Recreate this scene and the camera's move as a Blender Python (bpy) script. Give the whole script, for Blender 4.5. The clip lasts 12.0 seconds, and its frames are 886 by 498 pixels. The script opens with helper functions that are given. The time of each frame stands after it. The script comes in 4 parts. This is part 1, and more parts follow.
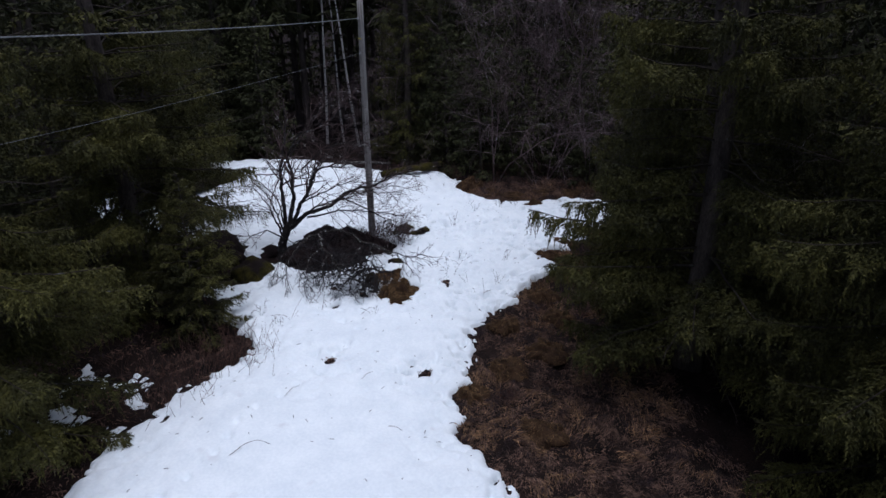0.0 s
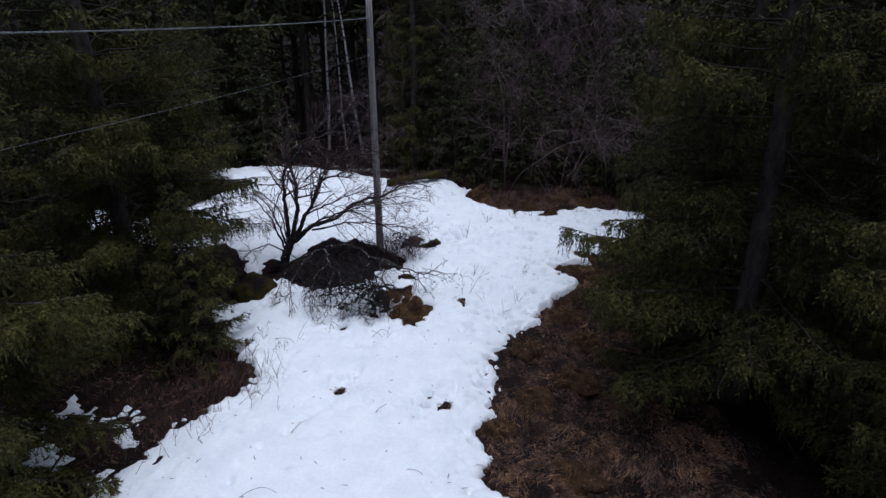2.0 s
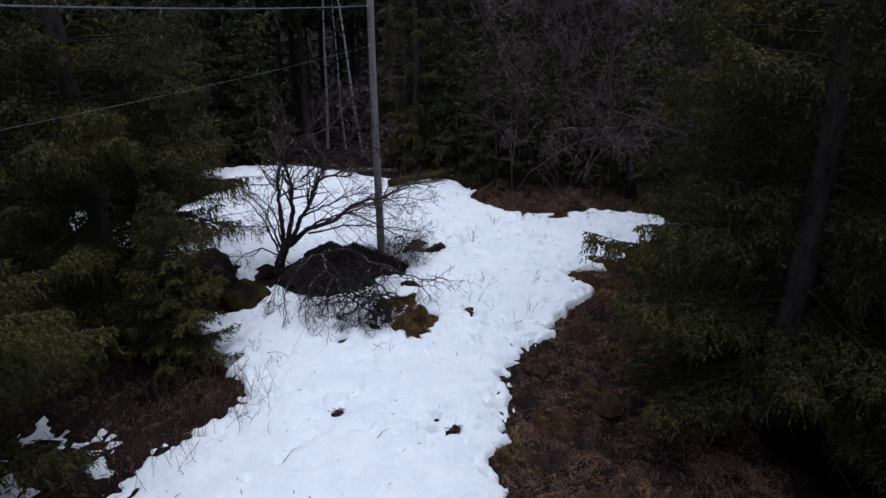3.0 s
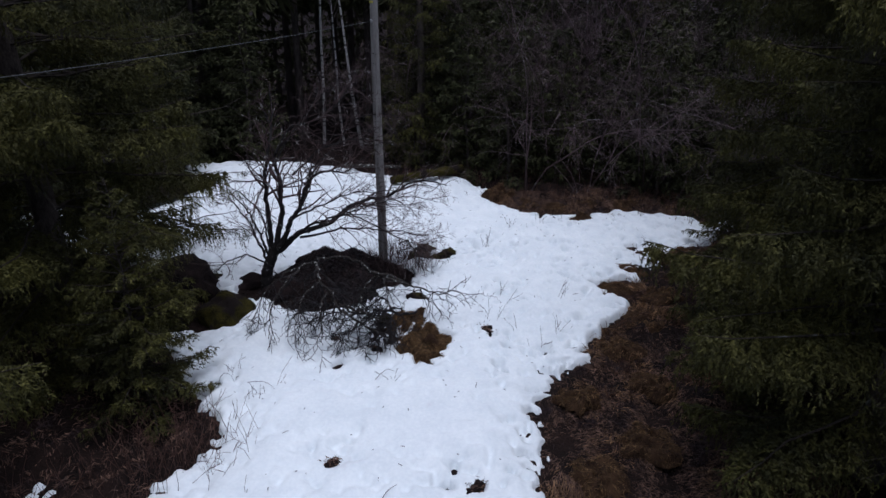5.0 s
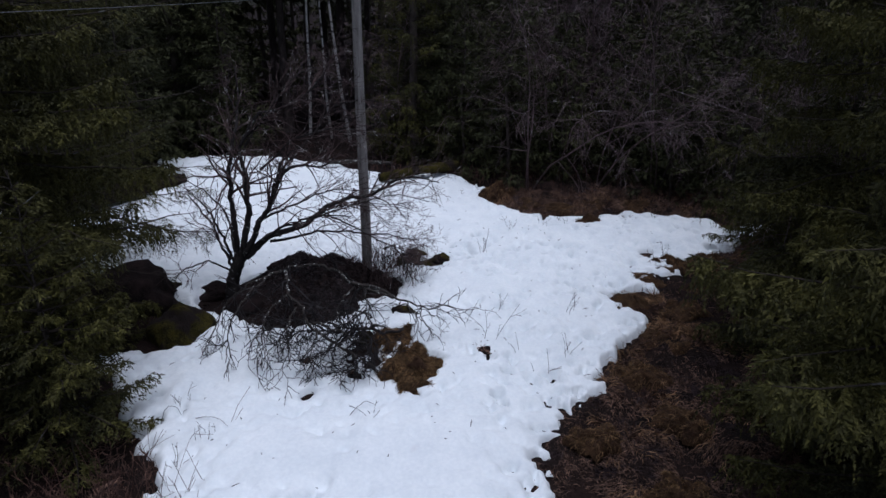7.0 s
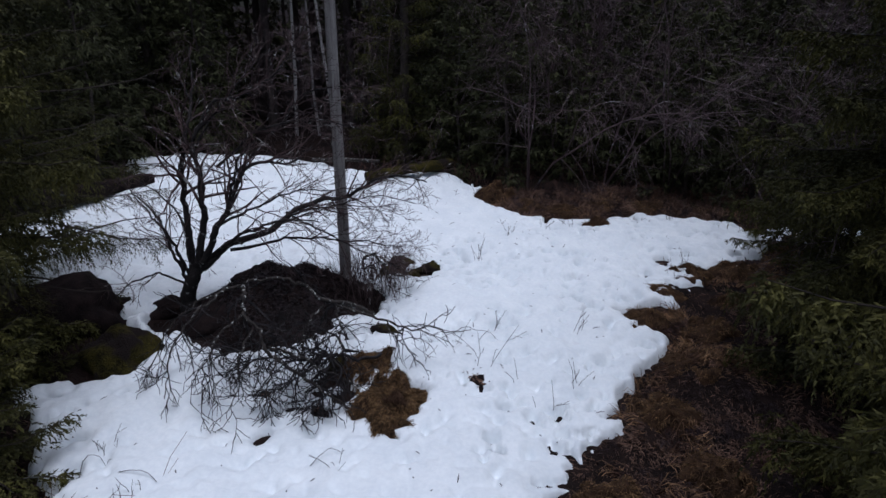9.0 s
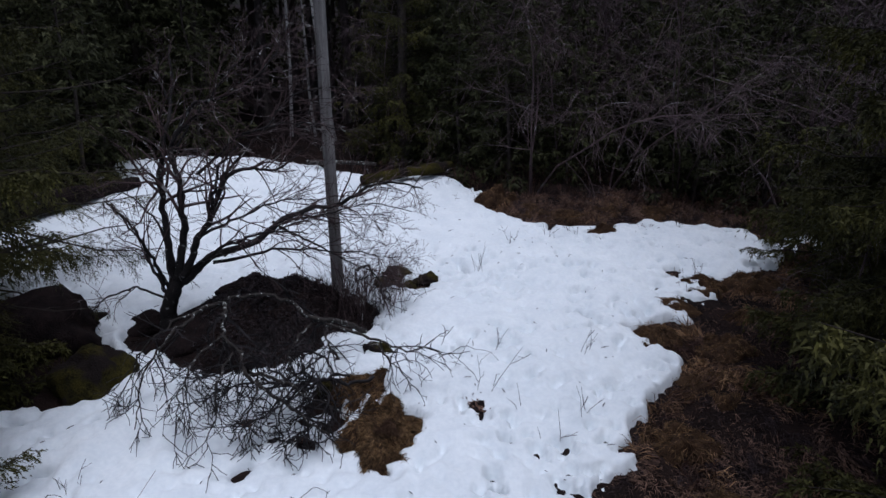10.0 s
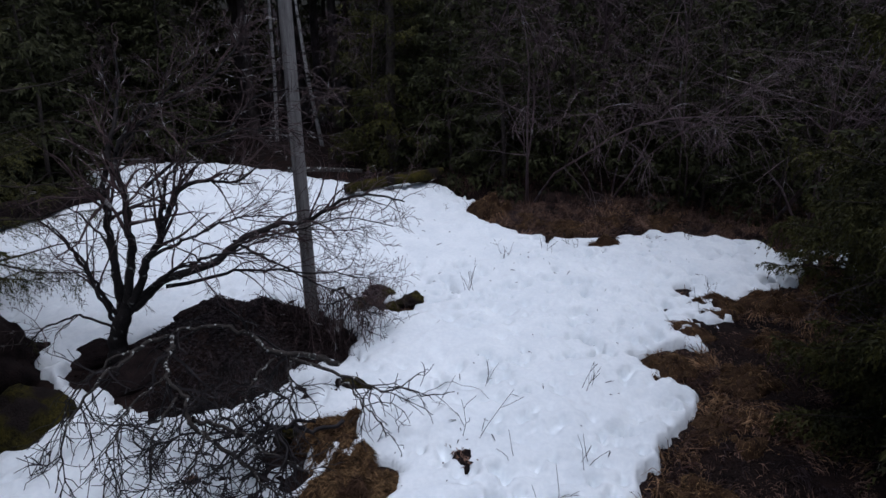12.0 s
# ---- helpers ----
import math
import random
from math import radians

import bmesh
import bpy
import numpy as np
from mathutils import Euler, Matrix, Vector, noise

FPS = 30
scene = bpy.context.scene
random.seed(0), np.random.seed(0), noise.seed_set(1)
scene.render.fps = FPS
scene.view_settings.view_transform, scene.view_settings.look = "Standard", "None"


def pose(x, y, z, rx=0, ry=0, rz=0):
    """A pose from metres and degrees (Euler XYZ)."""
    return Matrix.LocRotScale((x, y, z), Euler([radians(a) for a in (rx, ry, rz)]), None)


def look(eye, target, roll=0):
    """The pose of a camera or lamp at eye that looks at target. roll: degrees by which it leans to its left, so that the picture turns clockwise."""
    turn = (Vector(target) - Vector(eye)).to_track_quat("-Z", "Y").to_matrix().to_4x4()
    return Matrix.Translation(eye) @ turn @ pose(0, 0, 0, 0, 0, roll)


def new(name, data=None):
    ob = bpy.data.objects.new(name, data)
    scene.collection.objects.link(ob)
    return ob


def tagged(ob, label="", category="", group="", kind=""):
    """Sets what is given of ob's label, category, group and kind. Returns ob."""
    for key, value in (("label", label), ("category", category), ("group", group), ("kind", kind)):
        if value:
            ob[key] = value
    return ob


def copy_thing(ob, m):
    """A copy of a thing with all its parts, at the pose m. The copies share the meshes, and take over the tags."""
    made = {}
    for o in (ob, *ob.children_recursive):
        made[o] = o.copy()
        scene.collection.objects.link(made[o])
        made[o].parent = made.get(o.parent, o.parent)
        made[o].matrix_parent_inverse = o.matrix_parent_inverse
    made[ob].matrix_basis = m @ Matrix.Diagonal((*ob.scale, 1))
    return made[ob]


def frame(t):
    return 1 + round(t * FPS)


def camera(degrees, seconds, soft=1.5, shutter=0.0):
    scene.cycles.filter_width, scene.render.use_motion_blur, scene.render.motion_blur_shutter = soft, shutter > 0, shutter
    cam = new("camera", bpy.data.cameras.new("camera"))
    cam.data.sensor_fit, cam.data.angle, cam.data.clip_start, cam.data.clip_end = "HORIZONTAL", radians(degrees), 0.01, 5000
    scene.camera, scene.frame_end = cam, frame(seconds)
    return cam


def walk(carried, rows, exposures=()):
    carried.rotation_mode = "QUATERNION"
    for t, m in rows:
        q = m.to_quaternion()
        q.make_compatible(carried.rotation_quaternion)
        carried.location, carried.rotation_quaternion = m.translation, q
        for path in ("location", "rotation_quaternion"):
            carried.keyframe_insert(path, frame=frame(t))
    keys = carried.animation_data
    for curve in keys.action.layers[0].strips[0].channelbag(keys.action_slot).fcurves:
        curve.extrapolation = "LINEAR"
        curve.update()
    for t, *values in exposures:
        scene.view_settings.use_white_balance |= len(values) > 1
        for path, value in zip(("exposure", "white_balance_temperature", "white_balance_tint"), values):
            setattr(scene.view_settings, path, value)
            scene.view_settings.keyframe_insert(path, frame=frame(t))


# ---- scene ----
cam = camera(70.1, 12.0, soft=1.5)
PATH = [
    (0, (0.046, -0.079, 6.066), (0.036, 1.783, 5.335), -0.6),
    (0.5, (-0.07, 0.091, 5.975), (-0.08, 1.958, 5.259), -0.6),
    (1, (-0.181, 0.273, 5.985), (-0.187, 2.14, 5.269), -0.5),
    (1.5, (-0.267, 0.528, 5.996), (-0.271, 2.395, 5.279), -0.6),
    (2, (-0.339, 0.918, 5.952), (-0.34, 2.784, 5.233), -0.5),
    (2.5, (-0.396, 1.387, 5.843), (-0.396, 3.254, 5.124), -0.5),
    (3, (-0.482, 1.858, 5.695), (-0.48, 3.724, 4.977), -0.4),
    (5, (-0.747, 3.578, 5.198), (-0.738, 5.443, 4.477), -0.1),
    (5.5, (-0.76, 3.969, 5.09), (-0.75, 5.835, 4.369), -0.1),
    (6, (-0.743, 4.347, 4.984), (-0.73, 6.211, 4.261), -0.0),
    (6.5, (-0.713, 4.689, 4.876), (-0.695, 6.554, 4.152), 0.2),
    (7, (-0.652, 5.041, 4.769), (-0.632, 6.906, 4.044), 0.3),
    (9, (-0.434, 6.402, 4.369), (-0.419, 8.267, 3.647), 0.1),
    (9.5, (-0.415, 6.731, 4.342), (-0.4, 8.594, 3.616), 0.2),
    (10, (-0.385, 7.027, 4.33), (-0.373, 8.89, 3.603), 0.1),
    (10.5, (-0.335, 7.307, 4.303), (-0.323, 9.171, 3.579), -0.0),
    (11, (-0.269, 7.563, 4.28), (-0.259, 9.428, 3.557), -0.2),
    (11.5, (-0.224, 7.793, 4.246), (-0.212, 9.658, 3.524), -0.1),
    (12, (-0.175, 8.001, 4.181), (-0.163, 9.867, 3.462), -0.2),
]
walk(cam, [(t, look(eye, target, roll)) for t, eye, target, roll in PATH], [(0, 0.42, 5500, 14), (5, 0.32, 5500, 14), (9, 0.245, 5500, 14), (12, 0.235, 5500, 14)])

# ---- world, light, exposure ----
world = bpy.data.worlds.new("overcast_sky")
scene.world = world
world.use_nodes = True
wn = world.node_tree.nodes
sky = wn.new("ShaderNodeTexSky")
sky.sky_type = "NISHITA"
sky.sun_disc = False
sky.sun_elevation, sky.sun_rotation = radians(83), radians(135)
sky.air_density, sky.dust_density, sky.ozone_density = 1.0, 4.0, 1.0
wn["Background"].inputs["Strength"].default_value = 0.045
world.node_tree.links.new(sky.outputs["Color"], wn["Background"].inputs["Color"])

sun = new("sun", bpy.data.lights.new("sun", "SUN"))
sun.data.energy, sun.data.angle, sun.data.color = 1.75, radians(60), (1.0, 0.97, 0.95)
sun.matrix_world = look((2.5, 11.5, 30), (0, 14, 0))


# ---- materials ----
def nodes_of(name):
    m = bpy.data.materials.new(name)
    m.use_nodes = True
    return m, m.node_tree.nodes, m.node_tree.links, m.node_tree.nodes["Principled BSDF"]


def surface(name, dark, light, scale=6.0, fine=60.0, rough=0.9, bump=0.4, depth=0.02, stretch=(1, 1, 1), third=None, third_scale=0.8, third_at=0.55, island=0.0, world_space=False, gloss=0.25):
    """Two-scale mottled surface with relief; third is a colour laid on in patches of its own shape."""
    m, n, l, b = nodes_of(name)
    tc = n.new("ShaderNodeTexCoord")
    mp = n.new("ShaderNodeMapping")
    mp.inputs["Scale"].default_value = stretch
    if world_space:
        geo = n.new("ShaderNodeNewGeometry")
        l.new(geo.outputs["Position"], mp.inputs["Vector"])
    else:
        l.new(tc.outputs["Object"], mp.inputs["Vector"])
    big = n.new("ShaderNodeTexNoise")
    big.inputs["Scale"].default_value, big.inputs["Detail"].default_value = scale, 5
    small = n.new("ShaderNodeTexNoise")
    small.inputs["Scale"].default_value, small.inputs["Detail"].default_value = fine, 3
    for t in (big, small):
        l.new(mp.outputs["Vector"], t.inputs["Vector"])
    mix = n.new("ShaderNodeMath")
    mix.operation = "MULTIPLY_ADD"
    mix.inputs[1].default_value = 0.45
    l.new(small.outputs["Fac"], mix.inputs[0])
    half = n.new("ShaderNodeMath")
    half.operation = "MULTIPLY"
    half.inputs[1].default_value = 0.55
    l.new(big.outputs["Fac"], half.inputs[0])
    l.new(half.outputs[0], mix.inputs[2])
    ramp = n.new("ShaderNodeValToRGB")
    ramp.color_ramp.elements[0].position, ramp.color_ramp.elements[1].position = 0.36, 0.64
    ramp.color_ramp.elements[0].color, ramp.color_ramp.elements[1].color = (*dark, 1), (*light, 1)
    l.new(mix.outputs[0], ramp.inputs["Fac"])
    out = ramp.outputs["Color"]
    if island:
        geo2 = n.new("ShaderNodeNewGeometry")
        hsv = n.new("ShaderNodeHueSaturation")
        ma = n.new("ShaderNodeMapRange")
        ma.inputs["To Min"].default_value, ma.inputs["To Max"].default_value = 1 - island, 1 + island
        l.new(geo2.outputs["Random Per Island"], ma.inputs["Value"])
        l.new(ma.outputs[0], hsv.inputs["Value"])
        l.new(out, hsv.inputs["Color"])
        out = hsv.outputs["Color"]
    if third:
        st = n.new("ShaderNodeTexNoise")
        st.inputs["Scale"].default_value, st.inputs["Detail"].default_value = third_scale, 6
        l.new(mp.outputs["Vector"], st.inputs["Vector"])
        sr = n.new("ShaderNodeValToRGB")
        sr.color_ramp.elements[0].position, sr.color_ramp.elements[1].position = third_at, third_at + 0.08
        l.new(st.outputs["Fac"], sr.inputs["Fac"])
        mc = n.new("ShaderNodeMix")
        mc.data_type = "RGBA"
        l.new(sr.outputs["Color"], mc.inputs["Factor"])
        l.new(out, mc.inputs[6])
        mc.inputs[7].default_value = (*third, 1)
        out = mc.outputs[2]
    l.new(out, b.inputs["Base Color"])
    b.inputs["Roughness"].default_value = rough
    b.inputs["Specular IOR Level"].default_value = gloss
    if bump:
        bp = n.new("ShaderNodeBump")
        bp.inputs["Strength"].default_value, bp.inputs["Distance"].default_value = bump, depth
        l.new(mix.outputs[0], bp.inputs["Height"])
        l.new(bp.outputs["Normal"], b.inputs["Normal"])
    return m


M_SNOW = surface("old_snow", (0.70, 0.745, 0.77), (0.81, 0.845, 0.855), 2.2, 22, 0.75, 0.45, 0.03, world_space=True, third=(0.67, 0.69, 0.71), third_scale=2.0, third_at=0.66)
# very dark soil tone; the dense trees' shade is put into this colour
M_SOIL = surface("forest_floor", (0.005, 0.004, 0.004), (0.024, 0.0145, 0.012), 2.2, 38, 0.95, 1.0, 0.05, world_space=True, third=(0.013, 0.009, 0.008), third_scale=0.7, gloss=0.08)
M_GRASS = surface("dead_grass", (0.065, 0.036, 0.026), (0.34, 0.205, 0.105), 3.2, 9, 0.85, 0, island=0.55, world_space=True, third=(0.055, 0.029, 0.024), third_scale=2.2, third_at=0.53, gloss=0.15)
M_LITTER = surface("leaf_litter", (0.005, 0.004, 0.0042), (0.024, 0.016, 0.015), 7, 60, 0.95, 1.0, 0.06, world_space=True, gloss=0.08)
M_NEEDLE = surface("spruce_needles", (0.015, 0.0155, 0.0042), (0.082, 0.076, 0.015), 0.9, 7, 0.75, 0, island=0.3, world_space=True)
M_NEEDLE_FAR = surface("far_spruce_needles", (0.019, 0.020, 0.008), (0.054, 0.056, 0.019), 0.5, 5, 0.8, 0, island=0.3, world_space=True)
M_BARK = surface("spruce_bark", (0.030, 0.025, 0.023), (0.110, 0.090, 0.080), 9, 60, 0.95, 0.8, 0.02, (1, 1, 0.35), gloss=0.12)
M_LIMB = surface("spruce_limb_bark", (0.014, 0.011, 0.009), (0.045, 0.035, 0.029), 6, 50, 0.95, 0.4, 0.01, third=(0.15, 0.155, 0.145), third_scale=3.0, third_at=0.64)
M_TWIG = surface("dark_twig_bark", (0.006, 0.005, 0.005), (0.028, 0.023, 0.022), 7, 50, 0.85, 0.4, 0.005, third=(0.24, 0.24, 0.23), third_scale=11, third_at=0.62)
M_DARKTWIG = surface("black_wet_twig_bark", (0.005, 0.004, 0.0045), (0.022, 0.018, 0.019), 7, 50, 0.6, 0.4, 0.005)
# pale flecks of lichen, with the wet twigs' highlights put into the same colour
M_BRUSH = surface("brown_brushwood_bark", (0.043, 0.028, 0.030), (0.142, 0.098, 0.101), 4, 40, 0.5, 0.3, 0.005, third=(0.26, 0.245, 0.245), third_scale=5, third_at=0.61)
M_REDTWIG = surface("red_brown_twig_bark", (0.022, 0.014, 0.014), (0.085, 0.054, 0.052), 5, 40, 0.75, 0.3, 0.005, third=(0.28, 0.27, 0.26), third_scale=6, third_at=0.6)
M_LICHEN = surface("lichened_bark", (0.012, 0.010, 0.009), (0.045, 0.038, 0.033), 9, 60, 0.9, 0.5, 0.008, third=(0.36, 0.37, 0.35), third_scale=20, third_at=0.58)
M_BIRCH = surface("birch_bark", (0.22, 0.21, 0.20), (0.44, 0.42, 0.40), 6, 40, 0.8, 0.4, 0.006, (1, 1, 3.5), third=(0.03, 0.025, 0.024), third_scale=3.0, third_at=0.54)
M_POLE = surface("weathered_pole_wood", (0.13, 0.122, 0.114), (0.32, 0.302, 0.288), 5, 55, 0.85, 0.5, 0.006, (6, 6, 0.22), third=(0.11, 0.10, 0.09), third_scale=2.4, third_at=0.6)
M_CABLE = surface("grey_cable", (0.12, 0.125, 0.13), (0.27, 0.275, 0.28), 20, 90, 0.6, 0.2, 0.002)
M_YELLOW = surface("yellow_tag_plastic", (0.42, 0.36, 0.06), (0.55, 0.47, 0.08), 12, 70, 0.6, 0.1, 0.001)
M_MOSS = surface("mossy_stone", (0.007, 0.006, 0.004), (0.060, 0.050, 0.010), 6, 45, 0.95, 1.0, 0.05, world_space=True, third=(0.016, 0.012, 0.011), third_scale=3.0, third_at=0.5, gloss=0.08)
M_WITHER = surface("withered_dark_grass", (0.010, 0.0075, 0.0078), (0.050, 0.034, 0.032), 3, 20, 0.9, 0, island=0.7, world_space=True, gloss=0.1)
M_WETLEAF = surface("wet_dark_leaves", (0.0068, 0.0052, 0.0056), (0.041, 0.029, 0.030), 3, 20, 0.7, 0, island=0.7, world_space=True, gloss=0.2)
M_STRAW = surface("matted_straw", (0.014, 0.008, 0.006), (0.075, 0.042, 0.022), 6, 60, 0.9, 1.0, 0.03, (1, 1, 1), world_space=True, gloss=0.1)
# third colour paints purple shade between the clumps into the grass
M_RUST = surface("rusty_withered_grass", (0.046, 0.027, 0.022), (0.205, 0.124, 0.086), 3, 20, 0.9, 0, island=0.4, world_space=True, third=(0.034, 0.022, 0.023), third_scale=2.6, third_at=0.53)
M_RUSTWOOD = surface("red_brown_stems", (0.03, 0.014, 0.011), (0.11, 0.058, 0.042), 3, 30, 0.85, 0, world_space=True)
M_TUSSOCK = surface("tussock_straw", (0.030, 0.018, 0.010), (0.185, 0.112, 0.052), 5, 28, 0.9, 0, island=0.5, world_space=True, third=(0.05, 0.028, 0.017), third_scale=4.0, third_at=0.56, gloss=0.12)
M_WIRE = surface("dark_wire", (0.07, 0.072, 0.075), (0.16, 0.165, 0.17), 3, 60, 0.6, 0.2, 0.001)
M_IRON = surface("galvanised_iron", (0.2, 0.2, 0.21), (0.34, 0.34, 0.35), 20, 90, 0.5, 0.2, 0.002)


# ---- mesh helpers ----
def mesh_of(name, verts, faces, material, smooth=False):
    """A mesh from numpy arrays: verts (n, 3), faces (m, 3 or 4)."""
    me = bpy.data.meshes.new(name)
    faces = np.asarray(faces, dtype=np.int32)
    k = faces.shape[1]
    me.vertices.add(len(verts))
    me.vertices.foreach_set("co", np.asarray(verts, dtype=np.float32).ravel())
    me.loops.add(faces.size)
    me.loops.foreach_set("vertex_index", faces.ravel())
    me.polygons.add(len(faces))
    me.polygons.foreach_set("loop_start", np.arange(0, faces.size, k, dtype=np.int32))
    me.polygons.foreach_set("loop_total", np.full(len(faces), k, dtype=np.int32))
    me.update(calc_edges=True)
    me.validate()
    me.polygons.foreach_set("use_smooth", np.full(len(me.polygons), smooth))
    me.materials.append(material)
    return me


def part(name, me, parent, label=""):
    ob = new(name, me)
    ob.parent = parent
    if label:
        tagged(ob, label)
    return ob


def tubes(lines):
    """Tapered tubes along polylines: lines of (points (n,3), radii (n,), sides). Returns verts and quads."""
    V, F, base = [], [], 0
    for pts, rad, k in lines:
        pts, rad = np.asarray(pts, float), np.asarray(rad, float)
        n = len(pts)
        tan = np.gradient(pts, axis=0)
        tan /= np.linalg.norm(tan, axis=1)[:, None] + 1e-9
        mean = tan.mean(0)
        ref = np.eye(3)[np.argmin(np.abs(mean))]
        a = np.cross(tan, ref)
        a /= np.linalg.norm(a, axis=1)[:, None] + 1e-9
        b = np.cross(tan, a)
        th = np.arange(k) * 2 * np.pi / k
        ring = a[:, None, :] * np.cos(th)[None, :, None] + b[:, None, :] * np.sin(th)[None, :, None]
        V.append((pts[:, None, :] + ring * rad[:, None, None]).reshape(-1, 3))
        i, j = np.meshgrid(np.arange(n - 1), np.arange(k), indexing="ij")
        j2 = (j + 1) % k
        F.append(base + np.stack([i * k + j, i * k + j2, (i + 1) * k + j2, (i + 1) * k + j], -1).reshape(-1, 4))
        base += n * k
    return np.concatenate(V), np.concatenate(F)


def blades(base, way, length, width, rng, bend=0.0):
    """Narrow tapered leaves, one triangle each (two when bent), at base along way."""
    n = len(base)
    way = way / (np.linalg.norm(way, axis=1)[:, None] + 1e-9)
    side = np.cross(way, rng.normal(size=(n, 3)))
    side /= np.linalg.norm(side, axis=1)[:, None] + 1e-9
    w = (np.asarray(width) * np.ones(n))[:, None] * side
    tip = base + way * (np.asarray(length) * np.ones(n))[:, None]
    if not bend:
        v = np.stack([base - w, base + w, tip], 1).reshape(-1, 3)
        return v, np.arange(3 * n).reshape(-1, 3)
    mid = base + way * (np.asarray(length) * np.ones(n))[:, None] * 0.55
    tip = tip - np.array([0, 0, 1.0]) * (np.asarray(length) * np.ones(n))[:, None] * bend
    v = np.stack([base - w, base + w, mid + w * 0.8, mid - w * 0.8, tip], 1).reshape(-1, 3)
    o = (np.arange(n) * 5)[:, None]
    f = np.concatenate([o + [0, 1, 2], o + [0, 2, 3], o + [3, 2, 4]])
    return v, f


def noise2(x, y, scale, seed):
    """Smooth value noise over the plane, about -1 to 1."""
    r = np.random.RandomState(seed)
    tab = r.uniform(-1, 1, (256, 256))
    u, v = np.asarray(x) / scale + 37.3, np.asarray(y) / scale + 91.7
    iu, iv = np.floor(u).astype(int), np.floor(v).astype(int)
    fu, fv = u - iu, v - iv
    fu, fv = fu * fu * (3 - 2 * fu), fv * fv * (3 - 2 * fv)
    g = lambda a, b: tab[a % 256, b % 256]
    return (g(iu, iv) * (1 - fu) + g(iu + 1, iv) * fu) * (1 - fv) + (g(iu, iv + 1) * (1 - fu) + g(iu + 1, iv + 1) * fu) * fv


# ---- the lie of the land ----
RIGHT_EDGE = [(0.4, -9), (1.5, -4), (1.2, 1), (1.25, 3), (1.1, 4.5), (1.0, 6.3), (0.9, 6.75), (0.5, 7.25), (0.3, 7.7), (0.36, 8.3), (0.12, 8.75), (0.42, 9.4), (0.54, 10.3), (0.58, 11.1), (0.98, 11.7),
              (1.45, 12.1), (1.62, 12.6), (2.06, 13.2), (2.5, 13.7), (2.57, 14.05), (2.1, 14.75), (2.6, 14.95), (3.2, 15.05), (3.27, 15.8), (3.8, 15.6), (3.95, 16.25), (4.7, 16.5), (5.6, 17.2)]
FAR_EDGE = [(5.9, 17.8), (5.0, 18.4), (3.82, 18.9), (2.87, 18.55), (2.14, 18.4), (1.45, 18.85), (0.62, 19.6), (0.5, 20.8), (-0.3, 21.6), (-2.4, 21.7), (-3.3, 22.4), (-5.1, 23.2), (-7.2, 23.6), (-8.7, 23.3), (-8.2, 22.3), (-7.3, 21.1), (-8.7, 20.4), (-10.6, 19.5)]
LEFT_EDGE = [(-11.2, 18.6), (-9.0, 16.8), (-6.2, 15.4), (-5.0, 14.6), (-4.5, 14.2), (-4.2, 13.7), (-4.5, 13.2), (-5.4, 12.85), (-4.8, 12.2), (-4.35, 11.5), (-3.65, 10.75), (-3.45, 10.1),
             (-4.05, 9.4), (-4.5, 8.9), (-4.75, 8.1), (-5.0, 7.4), (-5.1, 6.4), (-5.25, 4), (-4.9, 1), (-5.4, -3), (-4.2, -8), (-2, -9.6)]


def inside_distance(x, y, outline):
    """Signed distance to a closed outline, positive inside."""
    p = np.array(outline, float)
    q = np.roll(p, -1, 0)
    best = np.full(x.shape, 1e9)
    inn = np.zeros(x.shape, bool)
    for (ax, ay), (bx, by) in zip(p, q):
        ex, ey = bx - ax, by - ay
        t = np.clip(((x - ax) * ex + (y - ay) * ey) / (ex * ex + ey * ey + 1e-12), 0, 1)
        best = np.minimum(best, (x - ax - t * ex) ** 2 + (y - ay - t * ey) ** 2)
        if ey:
            inn ^= ((ay > y) != (by > y)) & (x < ax + (y - ay) * ex / ey)
    return np.where(inn, 1, -1) * np.sqrt(best)


def land(x, y):
    """Height of the bare ground without its small bumps."""
    return -0.05 + 0.025 * (np.clip(y, -6, 26) - 9.75) + 0.05 * noise2(x, y, 3.5, 3)


# bare spots in the snow: x, y, half widths, turn
BARE = [(-2.9, 14.85, 1.05, 1.2, 0), (-4.1, 14.55, 0.55, 0.5, 0), (-1.85, 15.25, 0.62, 0.62, 0), (-1.3, 13.4, 0.34, 0.32, 0), (-0.9, 12.75, 0.38, 0.42, 10), (-1.05, 16.6, 0.34, 0.22, 10), (-0.75, 16.3, 0.42, 0.22, 0), (-1.3, 16.25, 0.2, 0.16, 0),
        (-2.06, 9.75, 0.07, 0.06, 0), (-0.33, 9.35, 0.10, 0.07, 0), (0.04, 12.95, 0.16, 0.11, 0), (-0.52, 12.6, 0.07, 0.1, 0), (-1.75, 12.35, 0.12, 0.09, 0),
        (-2.45, 12.65, 0.08, 0.06, 0), (2.12, 15.3, 0.09, 0.07, 0), (3.47, 16.65, 0.11, 0.07, 0), (4.15, 17.25, 0.1, 0.06, 0), (2.45, 15.75, 0.09, 0.05, 0),
        (2.75, 18.3, 0.3, 0.13, 0), (-1.75, 13.05, 0.28, 0.2, 0), (-4.65, 13.5, 0.45, 0.42, 0), (0.7, 20.2, 0.25, 0.2, 0)]


